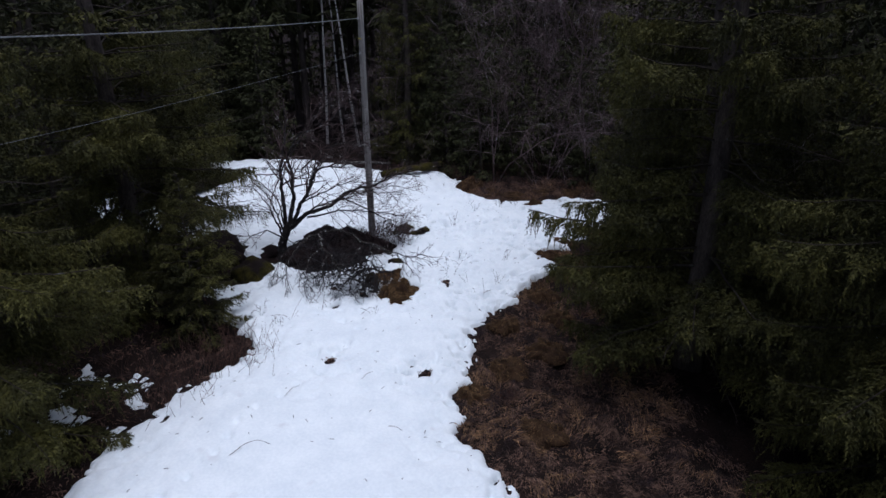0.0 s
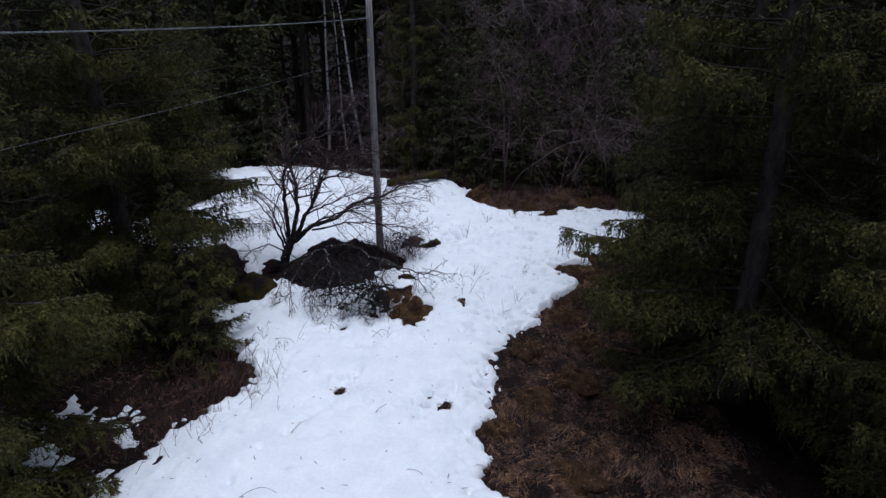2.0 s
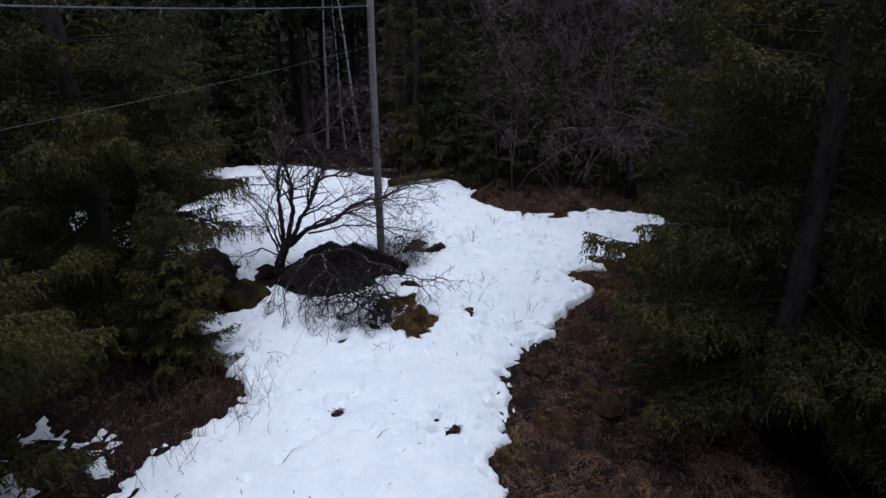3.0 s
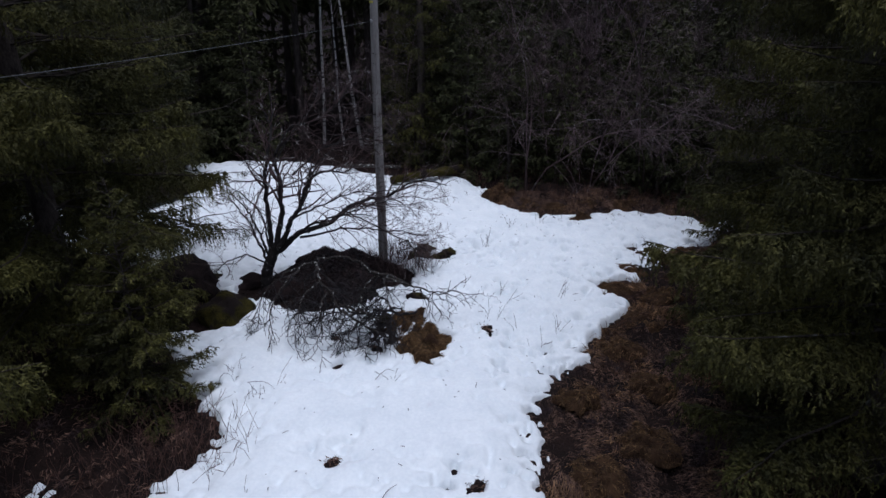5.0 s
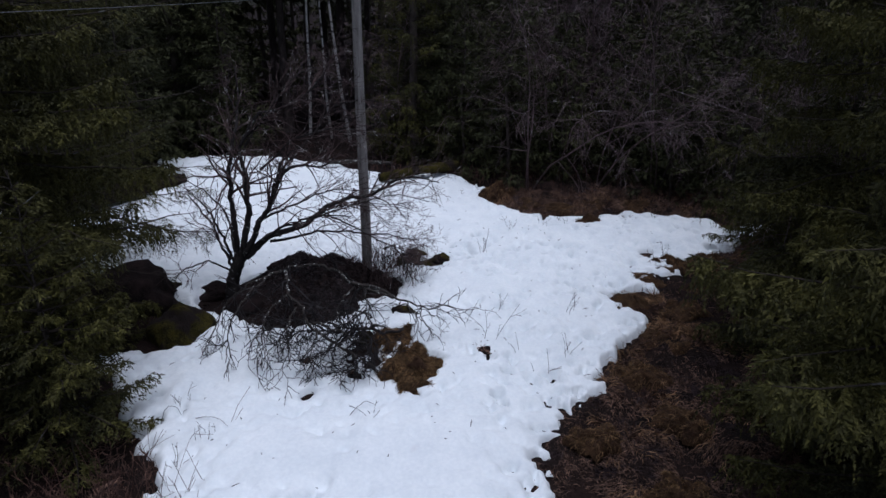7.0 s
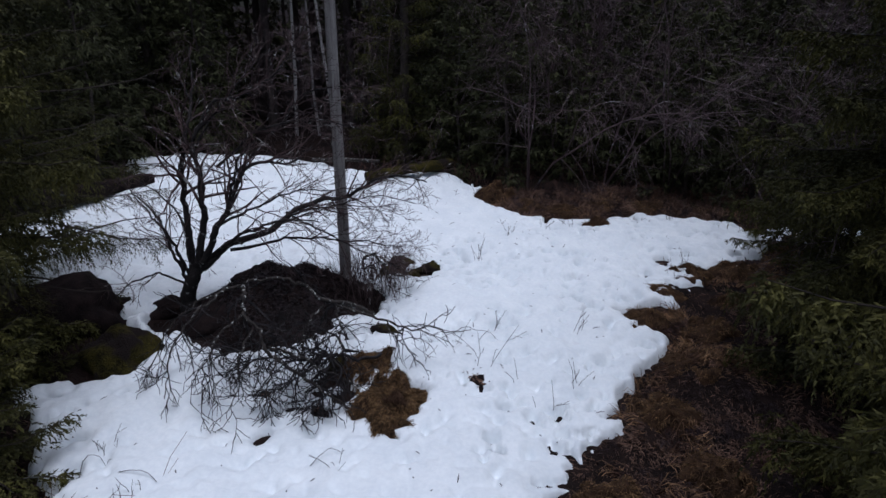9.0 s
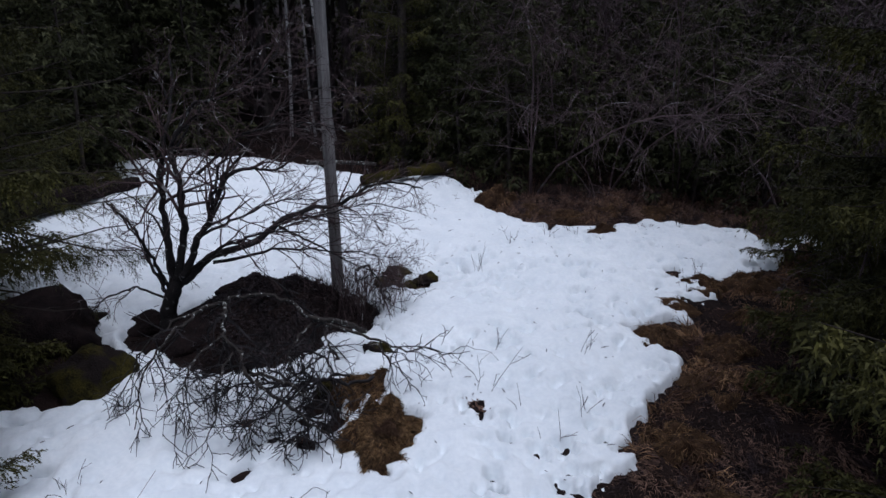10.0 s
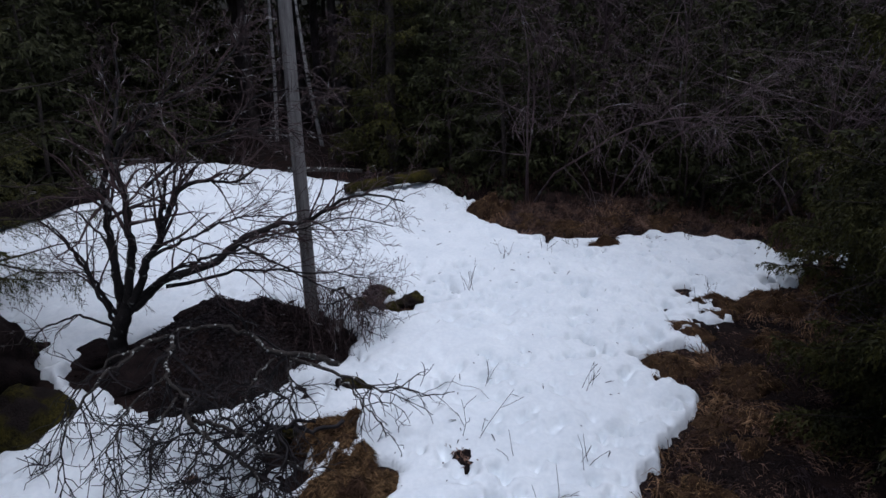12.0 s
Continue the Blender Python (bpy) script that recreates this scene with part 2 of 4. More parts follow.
BARE += [(-2.23, 12.78, 0.13, 0.1, 0), (-2.12, 12.49, 0.1, 0.08, 0), (-1.82, 12.0, 0.13, 0.1, 0), (-2.17, 11.77, 0.08, 0.06, 0), (-1.7, 13.35, 0.2, 0.14, 30), (-1.6, 12.75, 0.22, 0.16, 10), (-1.95, 13.0, 0.14, 0.1, 0), (-1.15, 14.2, 0.2, 0.1, 0), (-3.35, 14.3, 0.72, 0.68, 0), (-2.5, 15.65, 0.85, 0.6, 0), (-0.96, 12.55, 0.4, 0.5, 0)]


def snow_distance(x, y):
    d = inside_distance(x, y, RIGHT_EDGE + FAR_EDGE + LEFT_EDGE)
    for cx, cy, a, b, turn in BARE:
        c, s = math.cos(radians(turn)), math.sin(radians(turn))
        u, v = (x - cx) * c + (y - cy) * s, -(x - cx) * s + (y - cy) * c
        r = np.sqrt((u / a) ** 2 + (v / b) ** 2)
        d = np.minimum(d, (r - 1) * min(a, b))
    # thaw patches that are left under the trees
    loose = noise2(x, y, 0.5, 21) * 0.4 + noise2(x, y, 0.16, 22) * 0.6
    fleck = noise2(x, y, 0.3, 21) * 0.45 + noise2(x, y, 0.09, 22) * 0.55
    patch = np.minimum(0.9 - np.hypot((x + 5.9) / 1.9, (y - 8.7) / 1.5), 0.5) * 0.6 + fleck * 0.7 - 0.5
    patch = np.maximum(patch, np.minimum(0.9 - np.hypot((x - 1.4) / 0.6, (y - 23.0) / 0.4), 0.5) * 0.6 + loose * 0.5 - 0.45)
    patch = np.maximum(patch, np.minimum(0.9 - np.hypot((x - 7.2) / 2.2, (y - 17.6) / 1.3), 0.5) * 0.6 + loose * 0.6 - 0.40)
    # small melt holes along the rim
    hole = (0.6 - noise2(x, y, 0.11, 33)) * 0.22 + 0.5 * np.clip(d - 0.3, 0, 9)
    d = np.where(d > 0, np.minimum(d, np.maximum(hole, -0.06)), d)
    return np.maximum(d, patch) + 0.08 * noise2(x, y, 0.36, 5) + 0.08 * noise2(x, y, 0.15, 6) + 0.06 * noise2(x, y, 0.08, 14) + 0.055


def grid_sheet(xs, ys, height, keep=None):
    X, Y = np.meshgrid(xs, ys, indexing="ij")
    Z = height(X, Y)
    nx, ny = X.shape
    idx = np.arange(nx * ny).reshape(nx, ny)
    F = np.stack([idx[:-1, :-1], idx[1:, :-1], idx[1:, 1:], idx[:-1, 1:]], -1).reshape(-1, 4)
    V = np.stack([X, Y, Z], -1).reshape(-1, 3)
    if keep is not None:
        k = keep(X, Y).ravel()
        F = F[k[F].any(1)]
        used = np.unique(F)
        remap = np.full(len(V), -1)
        remap[used] = np.arange(len(used))
        V, F = V[used], remap[F]
    return V, F


def ground_height(x, y):
    d = snow_distance(x, y)
    near = np.exp(-(np.hypot(x, y - 12) / 40) ** 2)
    bumps = (0.11 * noise2(x, y, 0.6, 11) + 0.075 * noise2(x, y, 0.27, 12)) * np.clip(-d / 0.25, 0, 1) * near
    lumps = 1 + 0.12 * noise2(x, y, 0.6, 15) + 0.06 * noise2(x, y, 0.25, 16)
    mound = 0.36 * lumps * np.exp(-(((x + 2.9) / 1.0) ** 2 + ((y - 14.75) / 1.0) ** 2) ** 1.5)
    mound = mound + 0.25 * lumps * np.exp(-(((x + 2.55) / 0.85) ** 2 + ((y - 15.5) / 0.62) ** 2) ** 1.6)
    return land(x, y) + bumps + mound + 0.9 * np.clip((np.hypot(x, y - 12) - 60) / 200, 0, 1)


outer = [-900, -450, -220, -110, -70, -45, -30, -19]
xs = np.concatenate([outer, np.arange(-13, 13.01, 0.14), [-v for v in outer[::-1]]])
ys = np.concatenate([[v for v in outer], np.arange(-11, 28.01, 0.14), [34, 42, 60, 90, 160, 320, 900]])
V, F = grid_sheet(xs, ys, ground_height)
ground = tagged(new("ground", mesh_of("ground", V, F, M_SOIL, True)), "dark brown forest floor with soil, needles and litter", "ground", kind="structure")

# ---- snow ----
rng = np.random.RandomState(4)
PRINTS = [(rng.uniform(-0.2, 2.6), rng.uniform(11.2, 18.0), rng.uniform(0.045, 0.085), rng.choice([0.05, 0.07, 0.09, 0.12, 0.15, 0.19])) for _ in range(210)]
PRINTS += [(-4.0 + 0.5 * i * 0.35 + rng.normal(0, 0.12), 6.2 + 0.35 * i + rng.normal(0, 0.06), 0.08, 0.06) for i in range(16)]
PRINTS += [(0.55 + rng.normal(0, 0.16) + 0.35 * max(0, i * 0.22 - 2.6), 8.4 + 0.22 * i, 0.05, 0.17) for i in range(22)]
PRINTS += [(np.interp(yy, [8.0, 10.0, 12.0, 14.0, 16.0, 18.0], [0.2, 0.75, 1.75, 2.45, 2.9, 3.8]) - abs(rng.normal(0, 0.35)), yy, rng.uniform(0.04, 0.075), rng.choice([0.05, 0.09, 0.2])) for yy in rng.uniform(8.5, 18, 60)]
PRINTS += [(rng.uniform(-7, -2), rng.uniform(16.5, 22.5), rng.uniform(0.05, 0.08), rng.uniform(0.03, 0.12)) for _ in range(50)]

PRINTS += [(rng.uniform(0.3, 2.7), rng.uniform(11.8, 16.5), rng.uniform(0.035, 0.05), 0.2) for _ in range(38)]


def snow_height(x, y):
    d = snow_distance(x, y)
    t = np.clip(d / 0.07, -0.6, 1)
    rim = np.where(t > 0, np.sqrt(np.maximum(0, 1 - (1 - t) ** 2)), 1.5 * t)
    body = 1 - np.exp(-np.maximum(d, 0) / 0.35)
    rough = 0.45 + 0.55 * np.clip((y - 10.5) / 2.0, 0, 1) * np.clip(0.8 + 0.5 * noise2(x, y, 2.0, 13), 0.2, 1.2)
    thin = 1 - 0.8 * np.exp(-(((x + 6.0) / 2.0) ** 2 + ((y - 8.5) / 1.3) ** 2) ** 2)
    z = land(x, y) - 0.02 + (0.10 * rim + 0.14 * body) * thin
    z = z + 0.035 * noise2(x, y, 1.3, 7) + rough * (0.045 * noise2(x, y, 0.42, 8) + 0.024 * noise2(x, y, 0.17, 9)) + 0.003 * noise2(x, y, 0.08, 10)
    z = z + 0.25 * np.exp(-(((x + 5.5) / 4.0) ** 2 + ((y - 21.5) / 2.2) ** 2))
    for px, py, r, depth in PRINTS:
        q = (x - px) ** 2 + (y - py) ** 2
        m = q < (3.2 * r) ** 2
        if m.any():
            e = q[m] / (r * r)
            z[m] += depth * (0.04 * np.exp(-((np.sqrt(e) - 1.5) ** 2) / 0.3) - np.exp(-e ** 2))
    return z


V, F = grid_sheet(np.concatenate([np.arange(-12, -7.5, 0.09), np.arange(-7.5, -5, 0.045), np.arange(-5, 5.5, 0.037), np.arange(5.5, 9.8, 0.07)]), np.concatenate([np.arange(-10.5, 5.5, 0.12), np.arange(5.5, 18.5, 0.037), np.arange(18.5, 25.6, 0.06)]), snow_height, lambda x, y: snow_distance(x, y) > -0.02)


def islands(F, n):
    """A label for each vertex: the lowest vertex that it is joined to."""
    lab = np.arange(n)
    while True:
        low = lab[F].min(1)
        new_lab = lab.copy()
        for k in range(4):
            np.minimum.at(new_lab, F[:, k], low)
        new_lab = new_lab[new_lab]
        if (new_lab == lab).all():
            return lab
        lab = new_lab


lab = islands(F, len(V))[F[:, 0]]
names, counts = np.unique(lab, return_counts=True)
main = names[np.argmax(counts)]
for which in names[counts > 40]:
    f = F[lab == which]
    use = np.unique(f)
    remap = np.zeros(len(V), int)
    remap[use] = np.arange(len(use))
    if which == main:
        snow = tagged(new("snow_cover", mesh_of("snow_cover", V[use], remap[f], M_SNOW, True)), "old trodden white snow with melted ragged edges and prints", "snow", kind="structure")
    else:
        tagged(new("snow_patch", mesh_of("snow_patch", V[use], remap[f], M_SNOW, True)), "small leftover patch of old snow on dark ground", "snow", "snow patches")


# ---- dead grass ----
def height_at(x, y):
    d = snow_distance(x, y)
    return np.where(d > 0.05, snow_height(x, y), ground_height(x, y))


def grass_sheet(name, label, centres, per, spread, length, width, lean, lie, seed, material=None):
    """Dead grass in lying tufts round the given centres; lean is the common direction."""
    r = np.random.RandomState(seed)
    c = np.repeat(centres, per, 0)
    swirl = np.column_stack([noise2(centres[:, 0], centres[:, 1], 0.5, 71), noise2(centres[:, 0], centres[:, 1], 0.5, 72)])
    dirs = np.repeat(swirl * 1.6 + r.normal(0, 0.3, (len(centres), 2)) + np.array(lean), per, 0)
    p = c + r.normal(0, spread, c.shape)
    z = ground_height(p[:, 0], p[:, 1])
    way = np.column_stack([dirs + r.normal(0, 0.35, c.shape), r.uniform(lie[0], lie[1], len(c))])
    v, f = blades(np.column_stack([p, z - 0.01]), way, r.uniform(length[0], length[1], len(c)), width, r, bend=0.45)
    return tagged(new(name, mesh_of(name, v, f, material or M_GRASS)), label, "grass", kind="stuff")


def scatter_where(n, x0, x1, y0, y1, test, seed):
    r = np.random.RandomState(seed)
    x, y = r.uniform(x0, x1, n), r.uniform(y0, y1, n)
    k = test(x, y)
    return np.column_stack([x[k], y[k]])


edge_y = np.array([p[1] for p in RIGHT_EDGE])
edge_x = np.array([p[0] for p in RIGHT_EDGE])


def in_ditch(x, y):
    off = x - np.interp(y, edge_y, edge_x)
    return (snow_distance(x, y) < -0.03) & (off < 3.3 + 0.5 * noise2(x, y, 1.2, 31))


def tufty(x, y):
    """Where the straw stands in tufts, between darker sunken litter."""
    off = x - np.interp(y, edge_y, edge_x)
    return in_ditch(x, y) & (noise2(x, y, 0.55, 61) + 0.6 * noise2(x, y, 0.22, 62) > -0.08 + 0.14 * off)


centres = scatter_where(6000, 0.0, 8.0, -6.0, 18.5, in_ditch, 41)
grass_sheet("dead_grass", "flattened dark purple-brown dead grass along the snow's edge", centres, 12, 0.09, (0.05, 0.16), 0.006, (-0.3, -0.5), (0.0, 0.35), 42, M_WITHER)
centres = scatter_where(10500, 0.0, 8.0, -4.0, 18.5, in_ditch, 341)
grass_sheet("dead_grass", "red-brown dead grass lying over the ditch", centres, 13, 0.09, (0.06, 0.18), 0.0055, (-0.3, -0.4), (0.02, 0.5), 342, M_RUST)
centres = scatter_where(6500, 0.1, 4.2, 5.0, 12.5, in_ditch, 441)
grass_sheet("dead_grass", "short matted brown grass in the ditch", centres, 12, 0.09, (0.05, 0.14), 0.005, (-0.3, -0.4), (0.02, 0.4), 442, M_RUST)
centres = scatter_where(9000, 0.0, 8.0, 3.0, 18.5, tufty, 241)
grass_sheet("dead_grass", "straw-brown tufts of dead grass combed over the ditch", centres, 17, 0.07, (0.08, 0.22), 0.0045, (-0.35, -0.5), (0.02, 0.5), 242)
centres = scatter_where(1500, 1.2, 6.5, 11.0, 18.4, tufty, 141)
grass_sheet("dead_grass", "long pale straw drooping in tufts along the ditch", centres, 12, 0.03, (0.2, 0.42), 0.0045, (-0.2, -0.5), (0.2, 1.1), 142)
centres = scatter_where(1300, 0.3, 8.0, 18.6, 20.9, lambda x, y: snow_distance(x, y) < -0.03, 43)
grass_sheet("dead_grass", "brown dead grass bank below the bare bushes", centres, 14, 0.07, (0.15, 0.4), 0.006, (0, -0.3), (0.1, 1.0), 44, M_RUST)
centres = scatter_where(300, 0.3, 6.0, 18.8, 20.9, lambda x, y: (snow_distance(x, y) < -0.03) & (noise2(x, y, 0.7, 91) > 0.1), 143)
grass_sheet("dead_grass", "pale straw tufts hanging over the far bank", centres, 26, 0.05, (0.15, 0.38), 0.006, (0, -0.5), (0.1, 1.0), 144)


# litter under the trees
centres = scatter_where(4200, 0.3, 7.0, -4.0, 18.0, lambda x, y: snow_distance(x, y) < -0.02, 45)
grass_sheet("leaf_litter", "dark matted leaves and straw between the grass tufts", centres, 9, 0.12, (0.05, 0.12), 0.011, (0, 0), (-0.1, 0.3), 46, M_WITHER)
centres = scatter_where(1600, -7.5, -3.2, 4.0, 12.5, lambda x, y: snow_distance(x, y) < -0.02, 47)
grass_sheet("leaf_litter", "red-brown dead leaves and stems below the spruces", centres, 12, 0.1, (0.06, 0.2), 0.007, (0, 0), (-0.1, 0.5), 48, M_RUST)


# ---- trees ----
def leaves_along(base, way, length, step, leaf, fat, r):
    """Short needle tufts set alternately along straight shoots."""
    n = np.maximum(2, (length / step).astype(int))
    k = np.repeat(np.arange(len(base)), n)
    at = (np.arange(len(k)) - np.repeat(np.cumsum(n) - n, n) + r.uniform(0.1, 0.9, len(k))) / n[k]
    c = base[k] + way[k] * (length[k] * at)[:, None]
    c[:, 2] -= 0.22 * length[k] * at ** 2
    side = np.cross(way[k], r.normal(size=(len(k), 3)))
    side /= np.linalg.norm(side, axis=1)[:, None] + 1e-9
    size = leaf * r.uniform(0.7, 1.25, len(k)) * (1.1 - 0.35 * at)
    return blades(c, way[k] * 0.9 + side * 0.55 + np.array([0, 0, -0.18]) * at[:, None], size, size * fat, r)


# shoot spacing, tuft spacing, tuft length, tuft half width
AIRY = (0.085, 0.023, 0.045, 0.12)
NEAR, MIDDLE, FAR, FARTHEST = (0.054, 0.021, 0.054, 0.20), (0.10, 0.034, 0.072, 0.16), (0.17, 0.075, 0.15, 0.17), (0.26, 0.15, 0.30, 0.18)


def spruce(name, seed, H, R, fine, first=0.5, dense_to=7.5, needle=None, whorl=0.40, fringe=0.24, gap=None, thin=0.0, front=None):
    """A spruce: trunk, level limbs in whorls, and a crown of flat sprays with hanging fringes. gap: heights and a direction left nearly bare."""
    r = np.random.RandomState(seed)
    thing = tagged(new(name), "", "tree")
    n = 9
    zz = np.linspace(-0.15, H, n)
    pts = np.column_stack([r.normal(0, 0.03, n), r.normal(0, 0.03, n), zz])
    rad = 0.011 * H * (1 - zz / H * 0.97) * min(1, 0.45 + H / 22) + 0.004
    rad[0] *= 1.35
    v, f = tubes([(pts, rad, 10)])
    part("trunk", mesh_of("trunk", v, f, M_BARK, True), thing, "grey-brown scaly spruce trunk")
    lines, groups = [], {1.0: [], 3.2: []}
    z = first
    while z < H - 0.08:
        frac = z / H
        level = 1.0 if z < dense_to else 3.2
        az0 = r.uniform(0, 2 * np.pi)
        count = r.randint(5, 8) if level == 1 else 5
        for k in range(count):
            az = az0 + 2 * np.pi * (k + r.uniform(-0.3, 0.3)) / count
            dead = thin and r.rand() < thin
            coarse = 3.2 if front is not None and np.cos(az - front) < -0.35 else level
            spacing = fine[0] * coarse
            if gap and gap[0] < z < gap[1] and abs((az - gap[2] + np.pi) % (2 * np.pi) - np.pi) < gap[3]:
                dead = r.rand() < 0.8
                if r.rand() < 0.35:
                    continue
            L = max(0.14, R * (1 - frac) ** 0.75 * r.uniform(0.72, 1.1) * (0.85 + 0.15 * min(1, z / 1.2)))
            out = np.array([np.cos(az), np.sin(az), 0])
            lat = np.array([-np.sin(az), np.cos(az), 0])
            s = np.linspace(0, 1, 7)
            zc = L * ((0.02 + 0.55 * frac) * s - (0.42 - 0.35 * frac) * r.uniform(0.6, 1.3) * s ** 2 + 0.24 * s ** 3.2)
            wob = np.cumsum(r.normal(0, 0.014 * L, (7, 3)), 0)
            wob[0] = 0
            P = out * (L * s)[:, None] + wob
            P[:, 2] = np.maximum(z + r.uniform(-0.1, 0.1) + zc + wob[:, 2], 0.06)
            if fine[2] < 0.12 or k % 2:
                lines.append((P, np.linspace(0.009 + 0.006 * L, 0.003, 7), 4) if fine[2] < 0.2 else (P[::3], np.linspace(0.010 + 0.005 * L, 0.003, 3), 3))
            if dead:
                for u in r.uniform(0.25, 1, 7):
                    o = np.array([np.interp(u, s, P[:, i]) for i in range(3)])
                    d = out * 0.5 + lat * r.choice([-1, 1]) * 0.6 + r.normal(0, 0.2, 3)
                    lines.append((np.array([o, o + d * 0.12, o + d * 0.3 - [0, 0, 0.05]]), np.array([0.005, 0.004, 0.002]), 3))
                continue
            # flat spray to both sides, longest at a third of the limb
            m = max(5, int(L / spacing * 1.5))
            u = np.sort(r.uniform(0.10, 1.0, m) ** 0.8)
            B = np.column_stack([np.interp(u, s, P[:, i]) for i in range(3)])
            ln = (0.10 + 0.34 * L * (1 - u) ** 0.8 * np.minimum(1, u / 0.3)) * r.uniform(0.6, 1.15, m)
            D = lat * (np.where(np.arange(m) % 2, 1, -1) * r.uniform(0.45, 0.95, m))[:, None] + out * r.uniform(0.5, 0.9, (m, 1)) - np.array([0, 0, 1]) * r.uniform(0.0, 0.5, (m, 1))
            D /= np.linalg.norm(D, axis=1)[:, None]
            groups[coarse].append((B, D, ln))
            # side shoots of the spray
            q = np.maximum(1, (ln / (spacing * 1.1)).astype(int))
            w = np.repeat(np.arange(m), q)
            a = r.uniform(0.15, 1.0, len(w))
            B2 = B[w] + D[w] * (ln[w] * a)[:, None]
            B2[:, 2] -= 0.22 * ln[w] * a ** 2
            across = np.cross(D[w], [0, 0, 1.0]) * np.where(r.rand(len(w)) < 0.5, 1, -1)[:, None]
            D2 = D[w] * 0.75 + across * 0.7 + np.array([0, 0, -1]) * r.uniform(0.1, 0.6, (len(w), 1))
            D2 /= np.linalg.norm(D2, axis=1)[:, None]
            groups[coarse].append((B2, D2, (0.05 + 0.35 * ln[w] * (1 - 0.6 * a)) * r.uniform(0.6, 1.1, len(w))))
            # hanging fringe below the limb and its shoots
            h = max(3, int(len(w) * 0.75))
            pick = r.randint(0, len(w), h)
            D3 = np.column_stack([r.normal(0, 0.22, h), r.normal(0, 0.22, h), -np.ones(h)]) + out * 0.12
            D3 /= np.linalg.norm(D3, axis=1)[:, None]
            groups[coarse].append((B2[pick], D3, fringe * r.uniform(0.3, 1.4, h) * min(1, 0.4 + 0.35 * L)))
        z += whorl * r.uniform(0.75, 1.25) * level ** 0.5
    LV, LF, base = [], [], 0
    for coarse, shoots in groups.items():
        if shoots:
            k = coarse ** 0.75
            v, f = leaves_along(*[np.concatenate(c) for c in zip(*shoots)], fine[1] * coarse, fine[2] * k, fine[3], r)
            LV.append(v)
            LF.append(f + base)
            base += len(v)
    v, f = tubes(lines)
    tagged(part("branchwork", mesh_of("branchwork", v, f, M_LIMB), thing, "thin level brown limbs with grey lichen"), kind="stuff")
    part("crown", mesh_of("crown", np.concatenate(LV), np.concatenate(LF), needle or M_NEEDLE), thing, "dense dark green needle sprays")
    return thing


def sprout(lines, p, d, L, rad, level, r, droop, spread, kids, wiggle=0.12, sides=5):
    """One bare branch with its twigs, added to lines."""
    n = 7 if level > 1 else 4
    pts, q, w = [np.array(p, float)], np.array(p, float), np.array(d, float) / np.linalg.norm(d)
    for _ in range(n - 1):
        w = w + r.normal(0, wiggle, 3) + np.array([0, 0, -droop])
        w /= np.linalg.norm(w)
        q = q + w * L / (n - 1)
        pts.append(q)
    pts = np.array(pts)
    radii = np.linspace(rad, max(rad * 0.35, 0.0022), n)
    lines.append((pts, radii, sides if level > 1 else 3))
    if level <= 0:
        return pts
    branch_from(lines, pts, radii, L, level, r, droop, spread, kids, wiggle)
    return pts


def branch_from(lines, pts, radii, L, level, r, droop, spread, kids, wiggle=0.12, start=0.25):
    n = len(pts)
    for _ in range(kids[level - 1]):
        u = r.uniform(start, 1.0) * (n - 1)
        i = min(int(u), n - 2)
        o = pts[i] + (pts[i + 1] - pts[i]) * (u - i)
        t = pts[i + 1] - pts[i]
        t = t / (np.linalg.norm(t) + 1e-9)
        w = t * 0.9 + r.normal(0, spread, 3)
        sprout(lines, o, w, L * r.uniform(0.35, 0.62) * (1.15 - 0.5 * u / n), max(np.interp(u, range(n), radii) * 0.55, 0.0032), level - 1, r, droop, spread, kids, wiggle)


def bare_tree(name, seed, H, stems, kids, droop=0.02, spread=0.45, trunk_r=0.05, material=None, trunk_mat=None, lean=0.25, trunk_label="", clear=0.2):
    """A leafless tree: stems from one root, with limbs and fine twigs."""
    r = np.random.RandomState(seed)
    thing = tagged(new(name), "", "tree")
    twig_lines = []
    for k in range(stems):
        az = r.uniform(0, 2 * np.pi)
        d = np.array([np.cos(az) * lean, np.sin(az) * lean, 1.0])
        own = []
        o = np.array([np.cos(az), np.sin(az), 0]) * 0.08 * (stems > 1)
        pts = sprout(own, o - [0, 0, 0.1], d, H * r.uniform(0.75, 1.05), trunk_r * r.uniform(0.7, 1.1), 2, r, 0.0, spread, (0, 0), 0.06 if stems == 1 else 0.15, 7)
        n = 12
        fine = np.column_stack([np.interp(np.linspace(0, len(pts) - 1, n), range(len(pts)), pts[:, i]) for i in range(3)])
        radii = np.linspace(trunk_r, 0.006, n)
        v, f = tubes([(fine, radii, 7)])
        part("trunk", mesh_of("trunk", v, f, trunk_mat or material or M_BRUSH, True), thing, trunk_label)
        branch_from(twig_lines, fine, radii, H * 0.55, len(kids), r, droop, spread, kids, 0.12, clear)
    v, f = tubes(twig_lines)
    tagged(part("twigwork", mesh_of("twigwork", v, f, material or M_BRUSH), thing, "fine leafless twigs"), kind="stuff")
    return thing


def stand(thing, x, y, turn=0, scale=1.0, sink=0.0):
    z = float(ground_height(np.array([x]), np.array([y]))[0]) - sink
    return thing, Matrix.LocRotScale((x, y, z), Euler((0, 0, radians(turn))), (scale,) * 3)


def place(thing, x, y, turn=0, scale=1.0, sink=0.0):
    thing.matrix_basis = stand(thing, x, y, turn, scale, sink)[1]
    return thing


